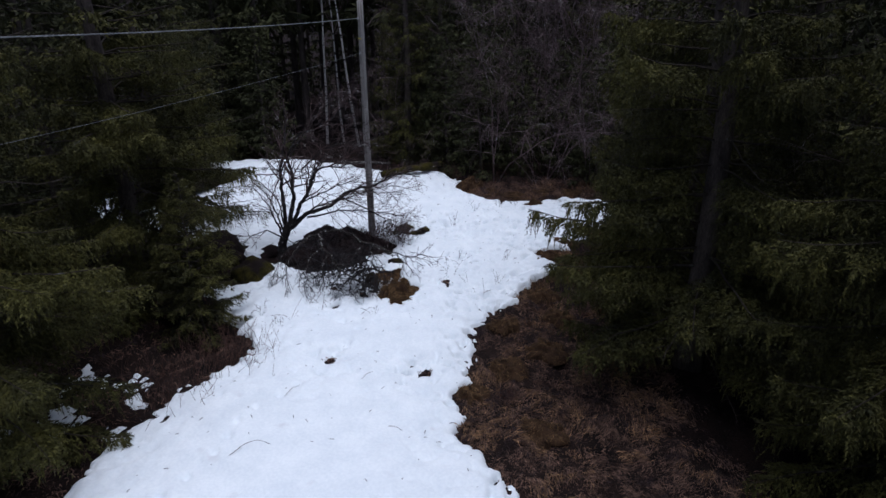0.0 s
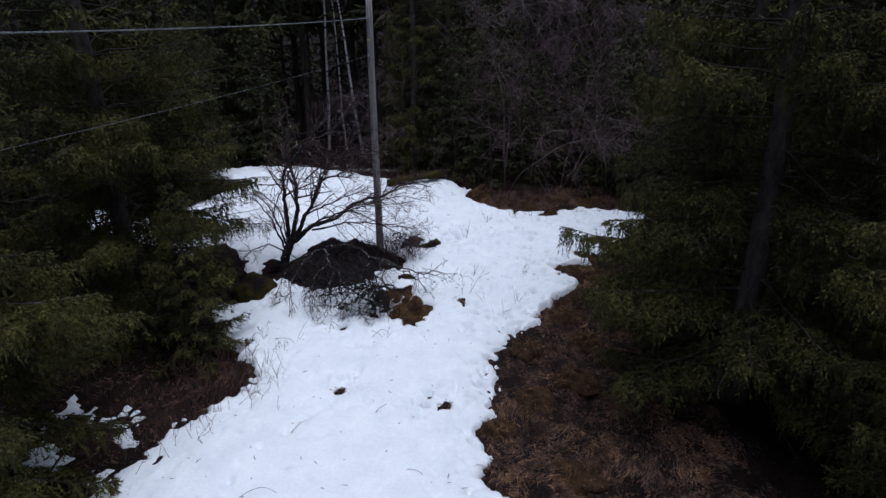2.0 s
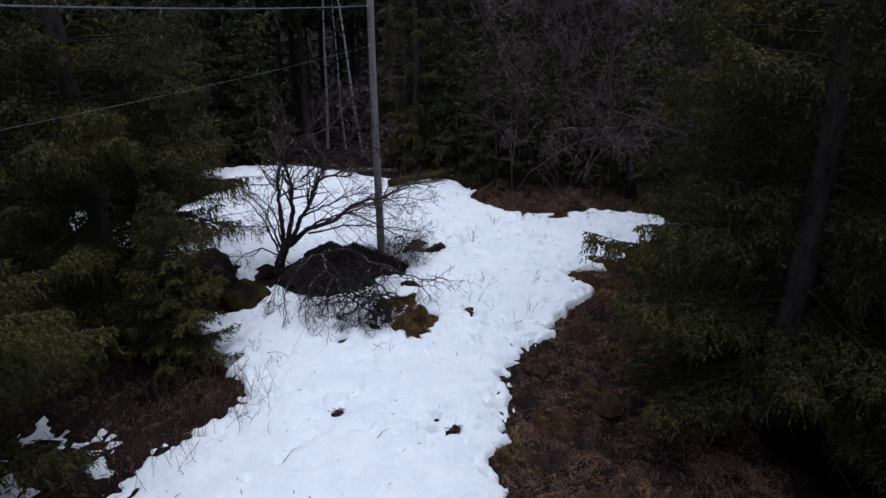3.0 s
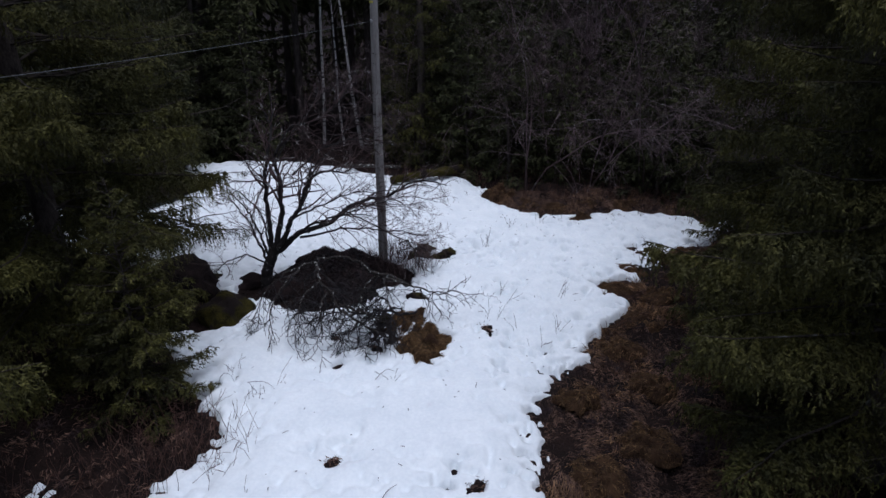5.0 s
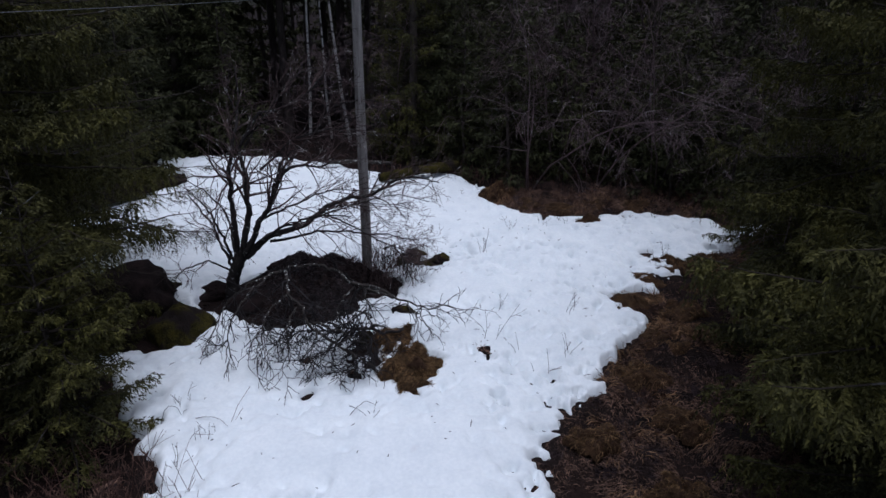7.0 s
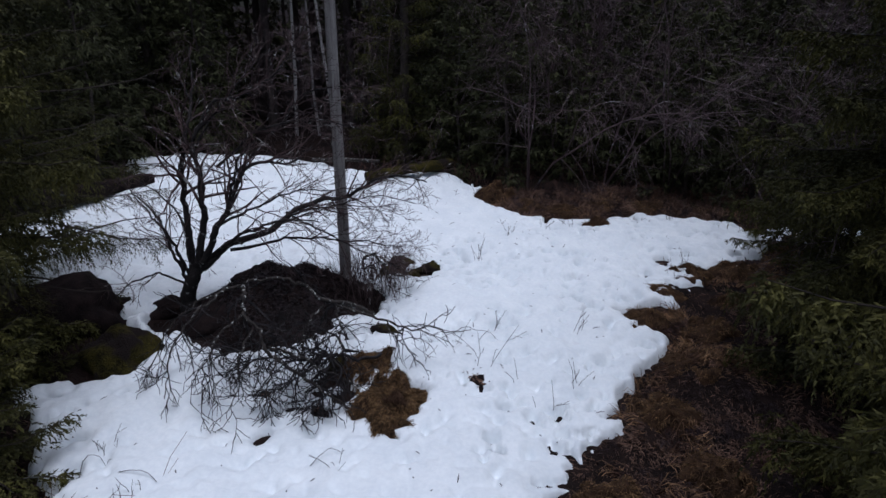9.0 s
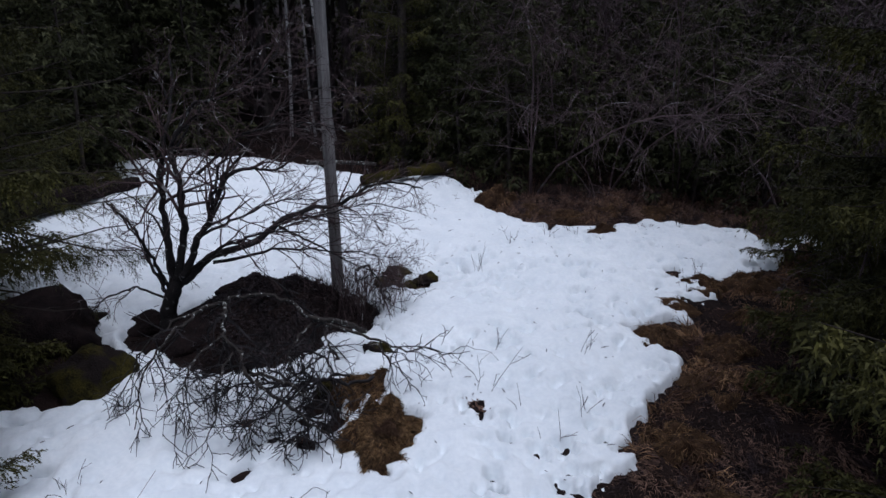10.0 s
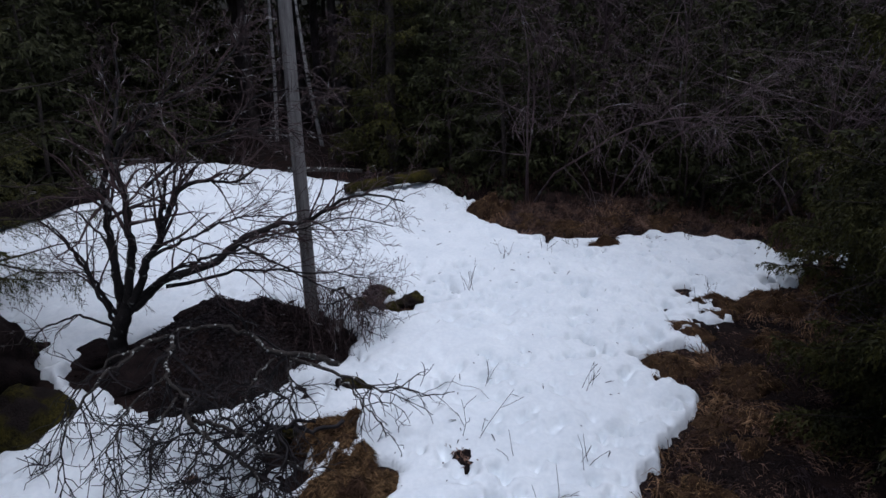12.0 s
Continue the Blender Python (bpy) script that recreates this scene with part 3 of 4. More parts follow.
# near spruces, left and right of the clearing
for seed, x, y, H, R, fine, first, turn, gap, label in (
        (11, -6.5, 12.4, 17, 2.75, NEAR, 0.5, 40, None, "tall dark green spruce with level low branches beside the snow"),
        (12, 4.3, 9.55, 17, 2.85, NEAR, 0.75, 0, (2.4, 4.6, radians(240), 0.55), "tall dark green spruce with dense low branches over dead grass"),
        (13, -6.85, 7.4, 16, 2.85, NEAR, 0.6, 130, None, "dark green spruce with feathery fringed branches"),
        (15, 5.4, 12.9, 16, 2.85, NEAR, 0.5, 0, (3.6, 5.5, radians(215), 0.7), "dark green spruce standing among bare bushes"),
        (18, -7.0, 15.1, 12, 3.1, AIRY, 0.5, 200, None, "dark green spruce with thin spreading branches over the snow"),
        (17, 5.9, 6.2, 15, 2.6, NEAR, 0.7, 170, None, "dark spruce with dense low branches")):
    tagged(place(spruce("spruce_tree", seed, H, R, fine, first, 5.7, M_NEEDLE, 0.46, fringe=0.14 if seed == 18 else 0.24, gap=gap, thin=0.10, front=radians((-25 if x < 0 else 205) - turn)), x, y, turn), label, "tree", "near spruces")
tagged(place(spruce("young_spruce_tree", 14, 3.2, 1.15, NEAR, 0.15, whorl=0.24, fringe=0.08), -4.85, 11.1, 0), "young dark green spruce at the snow's edge", "tree", "near spruces")
tagged(place(spruce("young_spruce_tree", 16, 2.6, 1.3, NEAR, 0.1, whorl=0.26, fringe=0.08), 5.9, 16.6, 0), "young green spruce with low spreading branches", "tree", "near spruces")

# forest all round
kinds = [spruce("spruce_tree", 60 + i, 11.5 + i, 2.1 + 0.12 * i, FAR, 0.35, 6.2, M_NEEDLE_FAR, 0.46) for i in range(3)]
plain = [spruce("spruce_tree", 70 + i, 12.5 + i, 2.3, FARTHEST, 0.5, 5.0, M_NEEDLE_FAR, 0.6) for i in range(2)]
r = np.random.RandomState(9)
spots = []
for row, (y0, n, half) in enumerate(((25.4, 9, 12), (28.0, 10, 14), (31.5, 11, 17), (37, 12, 21), (43, 14, 26))):
    for i in range(n):
        spots.append((-half + 2 * half * (i + 0.5) / n + r.normal(0, 0.5), y0 + r.normal(0, 0.6)))
for side in (-1, 1):
    for i in range(15):
        spots.append((side * (10.0 + 3.5 * (i % 2) + r.normal(0, 0.4)) + (-1.5 if side < 0 else 0), -9 + 2.5 * i + r.normal(0, 0.4)))
spots += [(x + r.normal(0, 0.5), -11 + r.normal(0, 0.8)) for x in range(-9, 10, 3)]
# the ones close on the right are added, largely unseen, to block skylight
spots += [(-9.3, 11.0), (-9.6, 15.0), (9.3, 16.5), (8.6, 10.2), (9.4, 20.5), (-11.5, 18.5), (-10.6, 22.3), (-8.6, 25.0), (7.3, 7.6), (7.6, 11.2), (8.0, 14.2), (5.9, 2.8), (-7.6, 3.4), (7.2, 9.6), (6.9, 15.0)]
spots = [(x, y) for x, y in spots if not (-8.0 < x < -1.9 and 24 < y < 36)]
used = set()
for i, (x, y) in enumerate(spots):
    k = plain[i % 2] if (y < 8 or y > 30 or abs(x) > 12) else kinds[i % 3]
    t = r.uniform(0, 360)
    s = r.uniform(0.85, 1.15)
    if k.name not in used:
        used.add(k.name)
        tree = place(k, x, y, t, s)
    else:
        tree = copy_thing(k, Matrix.LocRotScale((x, y, float(ground_height(np.array([x]), np.array([y]))[0])), Euler((0, 0, radians(t))), None))
        tree.scale = (s, s, s)
    tagged(tree, "tall dark spruce in the dense forest, some added at the sides for shade", "tree", "forest spruces")

# high-crowned spruces behind the birches; crowns above view added to shade the bare understorey
high = spruce("spruce_tree", 78, 15, 2.6, FARTHEST, 5.2, 5.0, M_NEEDLE_FAR, 0.6)
for i, (x, y) in enumerate([(-7.4, 26.2), (-6.1, 28.4), (-4.3, 30.4), (-3.5, 29.2), (-1.9, 27.4), (-2.6, 28.6), (-7.0, 30.8), (-5.2, 32.0), (-2.0, 31.5), (-3.6, 33.4), (-6.4, 34.6), (-1.4, 29.4)]):
    if i:
        tree = copy_thing(high, Matrix.LocRotScale((x, y, float(ground_height(np.array([x]), np.array([y]))[0])), Euler((0, 0, 1.3 * i)), None))
    else:
        tree = place(high, x, y)
    tagged(tree, "tall spruce with a bare dark lower trunk", "tree", "forest spruces")

# three greener spruces that stand out at the forest edge
stand_out = spruce("spruce_tree", 83, 13.5, 1.75, MIDDLE, 0.3, 7.5, M_NEEDLE, 0.38)
tagged(place(stand_out, -1.35, 24.0, 20), "slim green spruce in front of the darker forest", "tree", "forest spruces")
for x, y, t, s in ((5.7, 24.6, 2.0, 1.0), (0.3, 27.2, 4.0, 0.9)):
    tree = copy_thing(stand_out, Matrix.LocRotScale((x, y, float(ground_height(np.array([x]), np.array([y]))[0])), Euler((0, 0, t)), None))
    tree.scale = (s, s, s)
    tagged(tree, "slim green spruce in front of the darker forest", "tree", "forest spruces")

# low spruces that close the forest edge behind the clearing
r = np.random.RandomState(29)
low = [(-9.8, 24.2), (-7.9, 24.9), (-1.6, 24.6), (-0.3, 23.9), (0.9, 24.8), (2.2, 24.0), (3.5, 24.6), (4.8, 23.6), (6.1, 23.0), (7.2, 22.1), (8.2, 20.0), (1.3, 22.3), (2.7, 22.0), (4.1, 22.2), (0.1, 22.9), (5.6, 21.2), (5.2, 20.4), (6.6, 20.0), (8.9, 17.6), (5.0, 22.2), (-8.7, 21.6), (-9.9, 20.8), (-6.9, 24.2), (-8.9, 23.0), (-7.6, 16.0), (-8.1, 14.3)]
small = [spruce("young_spruce_tree", 90 + i, 4.2 + 0.5 * i, 1.15 + 0.1 * i, FAR, 0.2, 6.0, M_NEEDLE_FAR, 0.28) for i in range(3)]
for i, (x, y) in enumerate(low):
    t, sc = r.uniform(0, 360), r.uniform(0.8, 1.25)
    if i < 3:
        tree = place(small[i], x, y, t, sc)
    else:
        tree = copy_thing(small[i % 3], Matrix.LocRotScale((x, y, float(ground_height(np.array([x]), np.array([y]))[0])), Euler((0, 0, radians(t))), None))
        tree.scale = (sc, sc, sc)
    tagged(tree, "young dark spruce at the edge of the forest", "tree", "young spruces at the forest edge")


# ---- pole and wires ----
POLE = (-1.94, 15.84)
WIRE_WAY = (math.cos(radians(252)), math.sin(radians(252)))


def utility_pole(x, y, top, label):
    base = float(land(np.array([x]), np.array([y]))[0]) - 0.4
    thing = tagged(new("utility_pole"), label, "pole", "overhead line poles")
    thing.location = (x, y, base)
    n = 14
    z = np.linspace(0, top - base, n)
    pts = np.column_stack([0.006 * np.sin(z * 1.3), 0.005 * np.cos(z * 1.7), z])
    pts = np.vstack([pts, [0, 0, top - base + 0.012]])
    rad = np.append(np.linspace(0.095, 0.071, n), 0.001)
    rad[-2] *= 0.97
    v, f = tubes([(pts, rad, 20)])
    part("post", mesh_of("post", v, f, M_POLE, True), thing)
    return thing, base


def ring(radius, z, height, thick, material, name, thing, label):
    pts = [(0, 0, z - height / 2), (0, 0, z - height / 2 + 0.001), (0, 0, z + height / 2 - 0.001), (0, 0, z + height / 2)]
    v, f = tubes([(pts, [radius, radius + thick, radius + thick, radius], 20)])
    return part(name, mesh_of(name, v, f, material, True), thing, label)


def hook(thing, z, name):
    """An eye bolt with a clamp on the wire's side of the post."""
    a = np.linspace(0, 2 * np.pi, 13)
    d = np.array(WIRE_WAY)
    c = np.column_stack([d[0] * (0.135 + 0.028 * np.cos(a)), d[1] * (0.135 + 0.028 * np.cos(a)), z + 0.028 * np.sin(a)])
    shaft = np.array([[-d[0] * 0.11, -d[1] * 0.11, z], [d[0] * 0.11, d[1] * 0.11, z]])
    v, f = tubes([(shaft, [0.008, 0.008], 6)])
    bolt = part(name, mesh_of(name, v, f, M_IRON, True), thing, "galvanised eye bolt")
    v, f = tubes([(c, np.full(13, 0.007), 6)])
    part("eye", mesh_of("eye", v, f, M_IRON, True), bolt)
    return bolt


pole, pole_base = utility_pole(*POLE, 6.1, "weathered grey wooden utility pole rising from dead twigs")
ring(0.0752, 5.25 - pole_base, 0.035, 0.003, M_YELLOW, "tag", pole, "small yellow plastic marker band")
hook(pole, 5.71 - pole_base, "bolt")
hook(pole, 4.93 - pole_base, "bolt")
END = 30.0
far_pole = (POLE[0] + WIRE_WAY[0] * END, POLE[1] + WIRE_WAY[1] * END)
other, other_base = utility_pole(*far_pole, 7.6, "weathered grey wooden utility pole among spruces")
hook(other, 7.27 - other_base, "bolt")
hook(other, 5.43 - other_base, "bolt")


def span(z0, slope, sag, n):
    s = np.linspace(0.16, END - 0.16, n)
    return np.column_stack([POLE[0] + WIRE_WAY[0] * s, POLE[1] + WIRE_WAY[1] * s, z0 + slope * s + sag * s * s])


c = span(5.71, -0.0172, 0.00231, 900)
side = np.array([-WIRE_WAY[1], WIRE_WAY[0], 0])
cable = tagged(new("overhead_cable"), "grey twisted overhead power cable strung from the pole", "cable", "overhead wires")
for k in range(3):
    a = np.linspace(0, END / 0.22 * 2 * np.pi, 900) + k * 2 * np.pi / 3
    p = c + side * (0.0065 * np.cos(a))[:, None] + np.array([0, 0, 1.0]) * (0.0065 * np.sin(a))[:, None]
    v, f = tubes([(p, np.full(900, 0.0044), 5)])
    part("strand", mesh_of("strand", v, f, M_CABLE, True), cable)
v, f = tubes([(span(4.93, -0.0528, 0.00231, 160), np.full(160, 0.003), 6)])
tagged(new("telephone_wire", mesh_of("telephone_wire", v, f, M_WIRE, True)), "thin grey sagging telephone wire strung from the pole", "cable", "overhead wires")


# ---- bare tree by the mound ----
def smooth_path(pts, n):
    p = np.array(pts, float)
    t = np.concatenate([[0], np.cumsum(np.linalg.norm(np.diff(p, axis=0), axis=1))])
    u = np.linspace(0, t[-1], n)
    q = np.column_stack([np.interp(u, t, p[:, i]) for i in range(3)])
    for _ in range(2):
        q[1:-1] = 0.25 * q[:-2] + 0.5 * q[1:-1] + 0.25 * q[2:]
    return q


def limb_tree(name, label, limbs, kids, seed, material, droop, spread, twig_len, wander=0.012, twig_mat=None, bendy=0.16, stout=1.0):
    """A leafless tree from its main limbs: (points, thick end, thin end, twigs); each limb a part."""
    r = np.random.RandomState(seed)
    origin = np.array(limbs[0][0][0])
    thing = tagged(new(name), label, "tree")
    thing.location = origin
    twig_lines = []
    for i, (pts, r0, r1, count) in enumerate(limbs):
        q = smooth_path(pts, 6 * len(pts)) - origin
        n = len(q)
        w = np.cumsum(r.normal(0, wander, q.shape), 0)
        w -= np.outer(np.linspace(0, 1, n), w[-1])
        w[0] = 0
        q = q + w
        rad = np.linspace(r0, r1, n) * (1 + r.normal(0, 0.05, n))
        v, f = tubes([(q, rad, 8)])
        if i == 0:
            trunk = part("trunk", mesh_of("trunk", v, f, material, True), thing)
        else:
            part("limb", mesh_of("limb", v, f, material, True), trunk)
        if count:
            L = np.linalg.norm(np.diff(q, axis=0), axis=1).sum()
            branch_from(twig_lines, q, rad, min(L, twig_len), len(kids) + 1, r, droop, spread, (*kids, count), bendy, 0.3)
    v, f = tubes([(q, rad * stout, n) for q, rad, n in twig_lines])
    tagged(part("twigwork", mesh_of("twigwork", v, f, twig_mat or material), thing, "fine dark leafless twigs"), kind="stuff")
    return thing


STEMS = [
    ([(-4.12, 14.78, 0.0), (-4.0, 14.76, 0.5), (-3.84, 14.75, 0.95)], 0.125, 0.085, 0),
    ([(-3.96, 14.76, 0.6), (-3.95, 14.8, 1.3), (-3.95, 15.0, 2.19), (-3.9, 15.2, 2.8), (-3.92, 15.5, 3.16), (-3.88, 15.6, 3.35), (-3.96, 15.8, 3.8)], 0.058, 0.010, 20),
    ([(-3.92, 15.45, 3.1), (-4.1, 15.6, 3.39), (-4.0, 15.6, 3.69)], 0.02, 0.006, 12),
    ([(-3.86, 14.75, 0.89), (-3.74, 14.7, 1.62), (-3.7, 14.8, 2.31), (-3.74, 14.9, 2.72), (-3.5, 14.9, 2.95), (-3.24, 14.8, 3.09)], 0.062, 0.012, 22),
]
LIMBS_HIGH = [
    ([(-3.72, 14.88, 2.7), (-3.4, 15.0, 3.19), (-3.06, 15.0, 3.27), (-2.71, 15.2, 3.48), (-2.48, 15.3, 3.7), (-2.29, 15.5, 4.13)], 0.028, 0.006, 26),
    ([(-3.81, 14.75, 0.92), (-3.51, 14.7, 1.48), (-3.29, 14.7, 1.88), (-3.12, 14.8, 2.24), (-2.86, 14.9, 2.41), (-2.5, 15.1, 2.35), (-2.22, 15.3, 2.5)], 0.055, 0.009, 22),
    ([(-3.29, 14.7, 1.88), (-3.06, 14.5, 2.26), (-3.03, 14.4, 2.53), (-2.72, 14.3, 2.79)], 0.028, 0.007, 10),
    ([(-3.8, 14.75, 0.85), (-3.36, 14.8, 1.15), (-2.91, 14.9, 1.28), (-2.57, 15.0, 1.62), (-2.18, 15.15, 1.74), (-1.79, 15.4, 1.70), (-1.42, 15.4, 1.92), (-1.08, 15.5, 2.03), (-0.61, 15.7, 1.86)], 0.058, 0.010, 20),
]
LIMBS_RIGHT = [
    ([(-3.45, 14.85, 2.3), (-3.0, 15.0, 2.75), (-2.5, 15.2, 2.95), (-2.0, 15.4, 2.85), (-1.55, 15.5, 2.7)], 0.022, 0.005, 22),
    ([(-3.2, 14.9, 2.2), (-2.7, 15.3, 2.7), (-2.3, 15.6, 3.2), (-1.8, 15.8, 3.3), (-1.3, 15.9, 3.1)], 0.02, 0.005, 22),
    ([(-3.5, 14.7, 1.5), (-2.9, 14.4, 1.85), (-2.4, 14.3, 2.15), (-1.8, 14.4, 2.1)], 0.022, 0.005, 18),
    ([(-2.6, 15.0, 1.6), (-2.0, 14.8, 1.35), (-1.5, 14.8, 1.1), (-1.0, 14.9, 0.8)], 0.018, 0.005, 16),
    ([(-3.7, 14.9, 2.6), (-3.2, 15.3, 3.3), (-2.9, 15.6, 3.7), (-2.6, 15.8, 3.8)], 0.018, 0.005, 18),
    ([(-3.68, 14.75, 1.0), (-3.07, 14.5, 1.42), (-2.47, 14.3, 1.7), (-1.99, 14.3, 1.69)], 0.03, 0.008, 13),
]
LIMBS_LOW = [
    ([(-3.4, 14.82, 1.1), (-2.7, 15.1, 1.2), (-2.1, 15.3, 1.15), (-1.5, 15.5, 1.0), (-1.0, 15.6, 0.85)], 0.025, 0.006, 22),
    ([(-3.25, 14.85, 1.18), (-2.6, 15.5, 1.35), (-2.0, 15.9, 1.4), (-1.2, 16.2, 1.3)], 0.02, 0.005, 22),
    ([(-2.6, 15.0, 1.6), (-2.1, 15.5, 1.5), (-1.4, 15.9, 1.55), (-0.8, 16.1, 1.4)], 0.018, 0.005, 18),
    ([(-4.02, 14.76, 0.6), (-4.4, 14.6, 0.85), (-4.75, 14.5, 0.75), (-5.0, 14.45, 0.5)], 0.02, 0.005, 6),
]
LIMBS_LEFT = [
    ([(-4.03, 14.75, 0.67), (-4.25, 14.8, 1.16), (-4.45, 14.9, 1.55), (-4.72, 15.0, 1.86)], 0.028, 0.008, 9),
    ([(-4.0, 14.75, 0.74), (-4.08, 14.6, 1.3), (-4.2, 14.5, 1.75), (-4.5, 14.5, 2.05)], 0.028, 0.008, 9),
    ([(-3.96, 14.75, 0.81), (-4.22, 15.2, 1.43), (-4.65, 15.5, 1.77), (-5.0, 15.7, 1.9)], 0.024, 0.006, 9),
]
limb_tree("bare_tree", "dark leafless many-stemmed tree with an arching limb beside the pole", STEMS + LIMBS_HIGH + LIMBS_RIGHT + LIMBS_LOW + LIMBS_LEFT, (3, 3), 5, M_TWIG, 0.03, 0.5, 1.7, 0.012, M_REDTWIG, 0.2)

BROKEN = [
    ([(-1.35, 14.35, 0.32), (-1.65, 14.05, 0.55), (-1.91, 13.84, 0.73), (-2.2, 13.88, 0.92), (-2.49, 13.86, 1.06), (-3.0, 13.8, 1.0)], 0.042, 0.022, 14),
    ([(-2.98, 13.8, 1.0), (-2.86, 13.4, 0.95), (-2.68, 13.05, 0.86), (-2.46, 12.79, 0.76)], 0.030, 0.022, 10),
    ([(-3.0, 13.8, 1.0), (-3.12, 13.3, 1.1), (-3.21, 12.8, 1.08), (-3.4, 12.5, 0.75), (-3.42, 12.25, 0.36)], 0.028, 0.008, 15),
    ([(-2.48, 12.8, 0.77), (-2.25, 12.75, 0.58), (-2.0, 12.65, 0.42), (-1.7, 12.4, 0.38), (-1.45, 12.15, 0.34)], 0.030, 0.008, 18),
    ([(-2.4, 12.78, 0.72), (-2.1, 12.85, 0.55), (-1.7, 12.65, 0.48), (-1.32, 12.45, 0.38)], 0.026, 0.008, 16),
    ([(-1.91, 13.84, 0.73), (-1.4, 13.7, 0.6), (-0.87, 13.54, 0.53), (-0.52, 13.25, 0.74), (-0.28, 13.25, 0.7), (-0.03, 13.32, 0.62)], 0.026, 0.006, 10),
    ([(-1.55, 15.35, 0.75), (-1.35, 15.3, 0.85), (-1.18, 15.25, 0.65), (-1.06, 15.2, 0.26)], 0.026, 0.010, 14),
    ([(-1.2, 13.65, 0.56), (-0.95, 13.3, 0.6), (-0.75, 13.1, 0.42), (-0.6, 12.95, 0.32)], 0.015, 0.006, 8),
]
DROOPING = [
    ([(-2.75, 13.2, 0.9), (-2.95, 12.7, 0.85), (-3.0, 12.35, 0.6), (-2.95, 12.05, 0.32)], 0.0175, 0.006, 14),
    ([(-2.6, 12.95, 0.82), (-2.65, 12.5, 0.75), (-2.6, 12.2, 0.5), (-2.62, 12.0, 0.32)], 0.0175, 0.006, 14),
    ([(-1.92, 13.8, 0.72), (-1.98, 13.4, 0.7), (-2.02, 13.1, 0.5), (-2.05, 12.9, 0.34)], 0.0185, 0.006, 14),
    ([(-1.75, 13.8, 0.68), (-1.6, 13.4, 0.72), (-1.55, 13.1, 0.5), (-1.52, 12.9, 0.34)], 0.0175, 0.006, 14),
    ([(-3.1, 13.4, 1.08), (-3.55, 13.2, 0.95), (-3.8, 13.0, 0.6), (-3.85, 12.85, 0.34)], 0.0175, 0.006, 14),
    ([(-2.3, 12.75, 0.6), (-2.3, 12.4, 0.55), (-2.25, 12.1, 0.32)], 0.015, 0.006, 12),
]
limb_tree("fallen_branch", "broken lichen-grey branch with drooping twigs lying over the snow", [(p, u * 0.85, w * 0.7, int(k * 0.8)) for p, u, w, k in BROKEN + DROOPING], (4,), 6, M_LICHEN, 0.13, 0.46, 1.2, 0.018, M_DARKTWIG, 0.36, 1.5)
limb_tree("fallen_branch", "dark tangled branch lying on the snow between grass tussocks", [
    ([(-1.15, 13.3, 0.3), (-1.6, 13.0, 0.5), (-2.0, 12.85, 0.55), (-2.5, 12.8, 0.5), (-2.9, 12.7, 0.35)], 0.0225, 0.0075, 27),
    ([(-1.4, 13.15, 0.4), (-1.75, 12.75, 0.5), (-2.1, 12.45, 0.4), (-2.4, 12.25, 0.3)], 0.01625, 0.006, 25),
    ([(-1.7, 12.95, 0.5), (-1.5, 12.55, 0.5), (-1.65, 12.3, 0.38), (-1.9, 12.15, 0.28)], 0.015, 0.006, 22),
    ([(-2.0, 12.85, 0.55), (-2.3, 13.2, 0.6), (-2.7, 13.3, 0.5), (-3.1, 13.1, 0.38)], 0.015, 0.006, 22),
    ([(-1.5, 13.1, 0.45), (-1.7, 13.5, 0.5), (-2.1, 13.5, 0.5), (-2.4, 13.35, 0.4)], 0.01375, 0.006, 17),
], (5,), 16, M_DARKTWIG, 0.10, 0.5, 1.0, 0.02, M_DARKTWIG, 0.4, 1.6)


# ---- stones and tussocks ----
def boulder(name, label, category, x, y, z, size, seed, material, turn=0, rough=0.22, group=""):
    bm = bmesh.new()
    bmesh.ops.create_icosphere(bm, subdivisions=4, radius=1)
    off = Vector((seed * 7.1, seed * 3.3, seed))
    for v in bm.verts:
        p = v.co.copy()
        k = 1 + rough * noise.noise(p * 1.3 + off) * 1.6 + rough * 0.5 * noise.noise(p * 3.4 + off) + rough * 0.2 * noise.noise(p * 9 + off)
        v.co = Vector((p.x * size[0], p.y * size[1], p.z * size[2])) * k
    me = bpy.data.meshes.new(name)
    bm.to_mesh(me)
    bm.free()
    me.polygons.foreach_set("use_smooth", np.full(len(me.polygons), True))
    me.materials.append(material)
    ob = tagged(new(name, me), label, category, group)
    ob.location, ob.rotation_euler = (x, y, z), (0, 0, radians(turn))
    return ob


boulder("boulder", "moss-covered boulder with a dark wet side in the snow", "stone", -4.48, 13.45, 0.14, (0.42, 0.36, 0.40), 1, M_MOSS, 10)
boulder("boulder", "large dark wet boulder below the spruce", "stone", -5.7, 14.35, 0.15, (0.95, 0.6, 0.58), 2, M_LITTER, 30)
boulder("boulder", "dark mossy stone at the foot of the bare tree", "stone", -4.4, 14.9, 0.08, (0.36, 0.24, 0.2), 3, M_LITTER, 20)
boulder("boulder", "dark low stone half under the leaf litter", "stone", -3.6, 14.45, 0.1, (0.45, 0.4, 0.33), 8, M_LITTER, 50)
boulder("boulder", "dark stone among leaf litter on the mound", "stone", -3.3, 15.6, 0.3, (0.3, 0.2, 0.2), 9, M_LITTER, 15, 0.3)
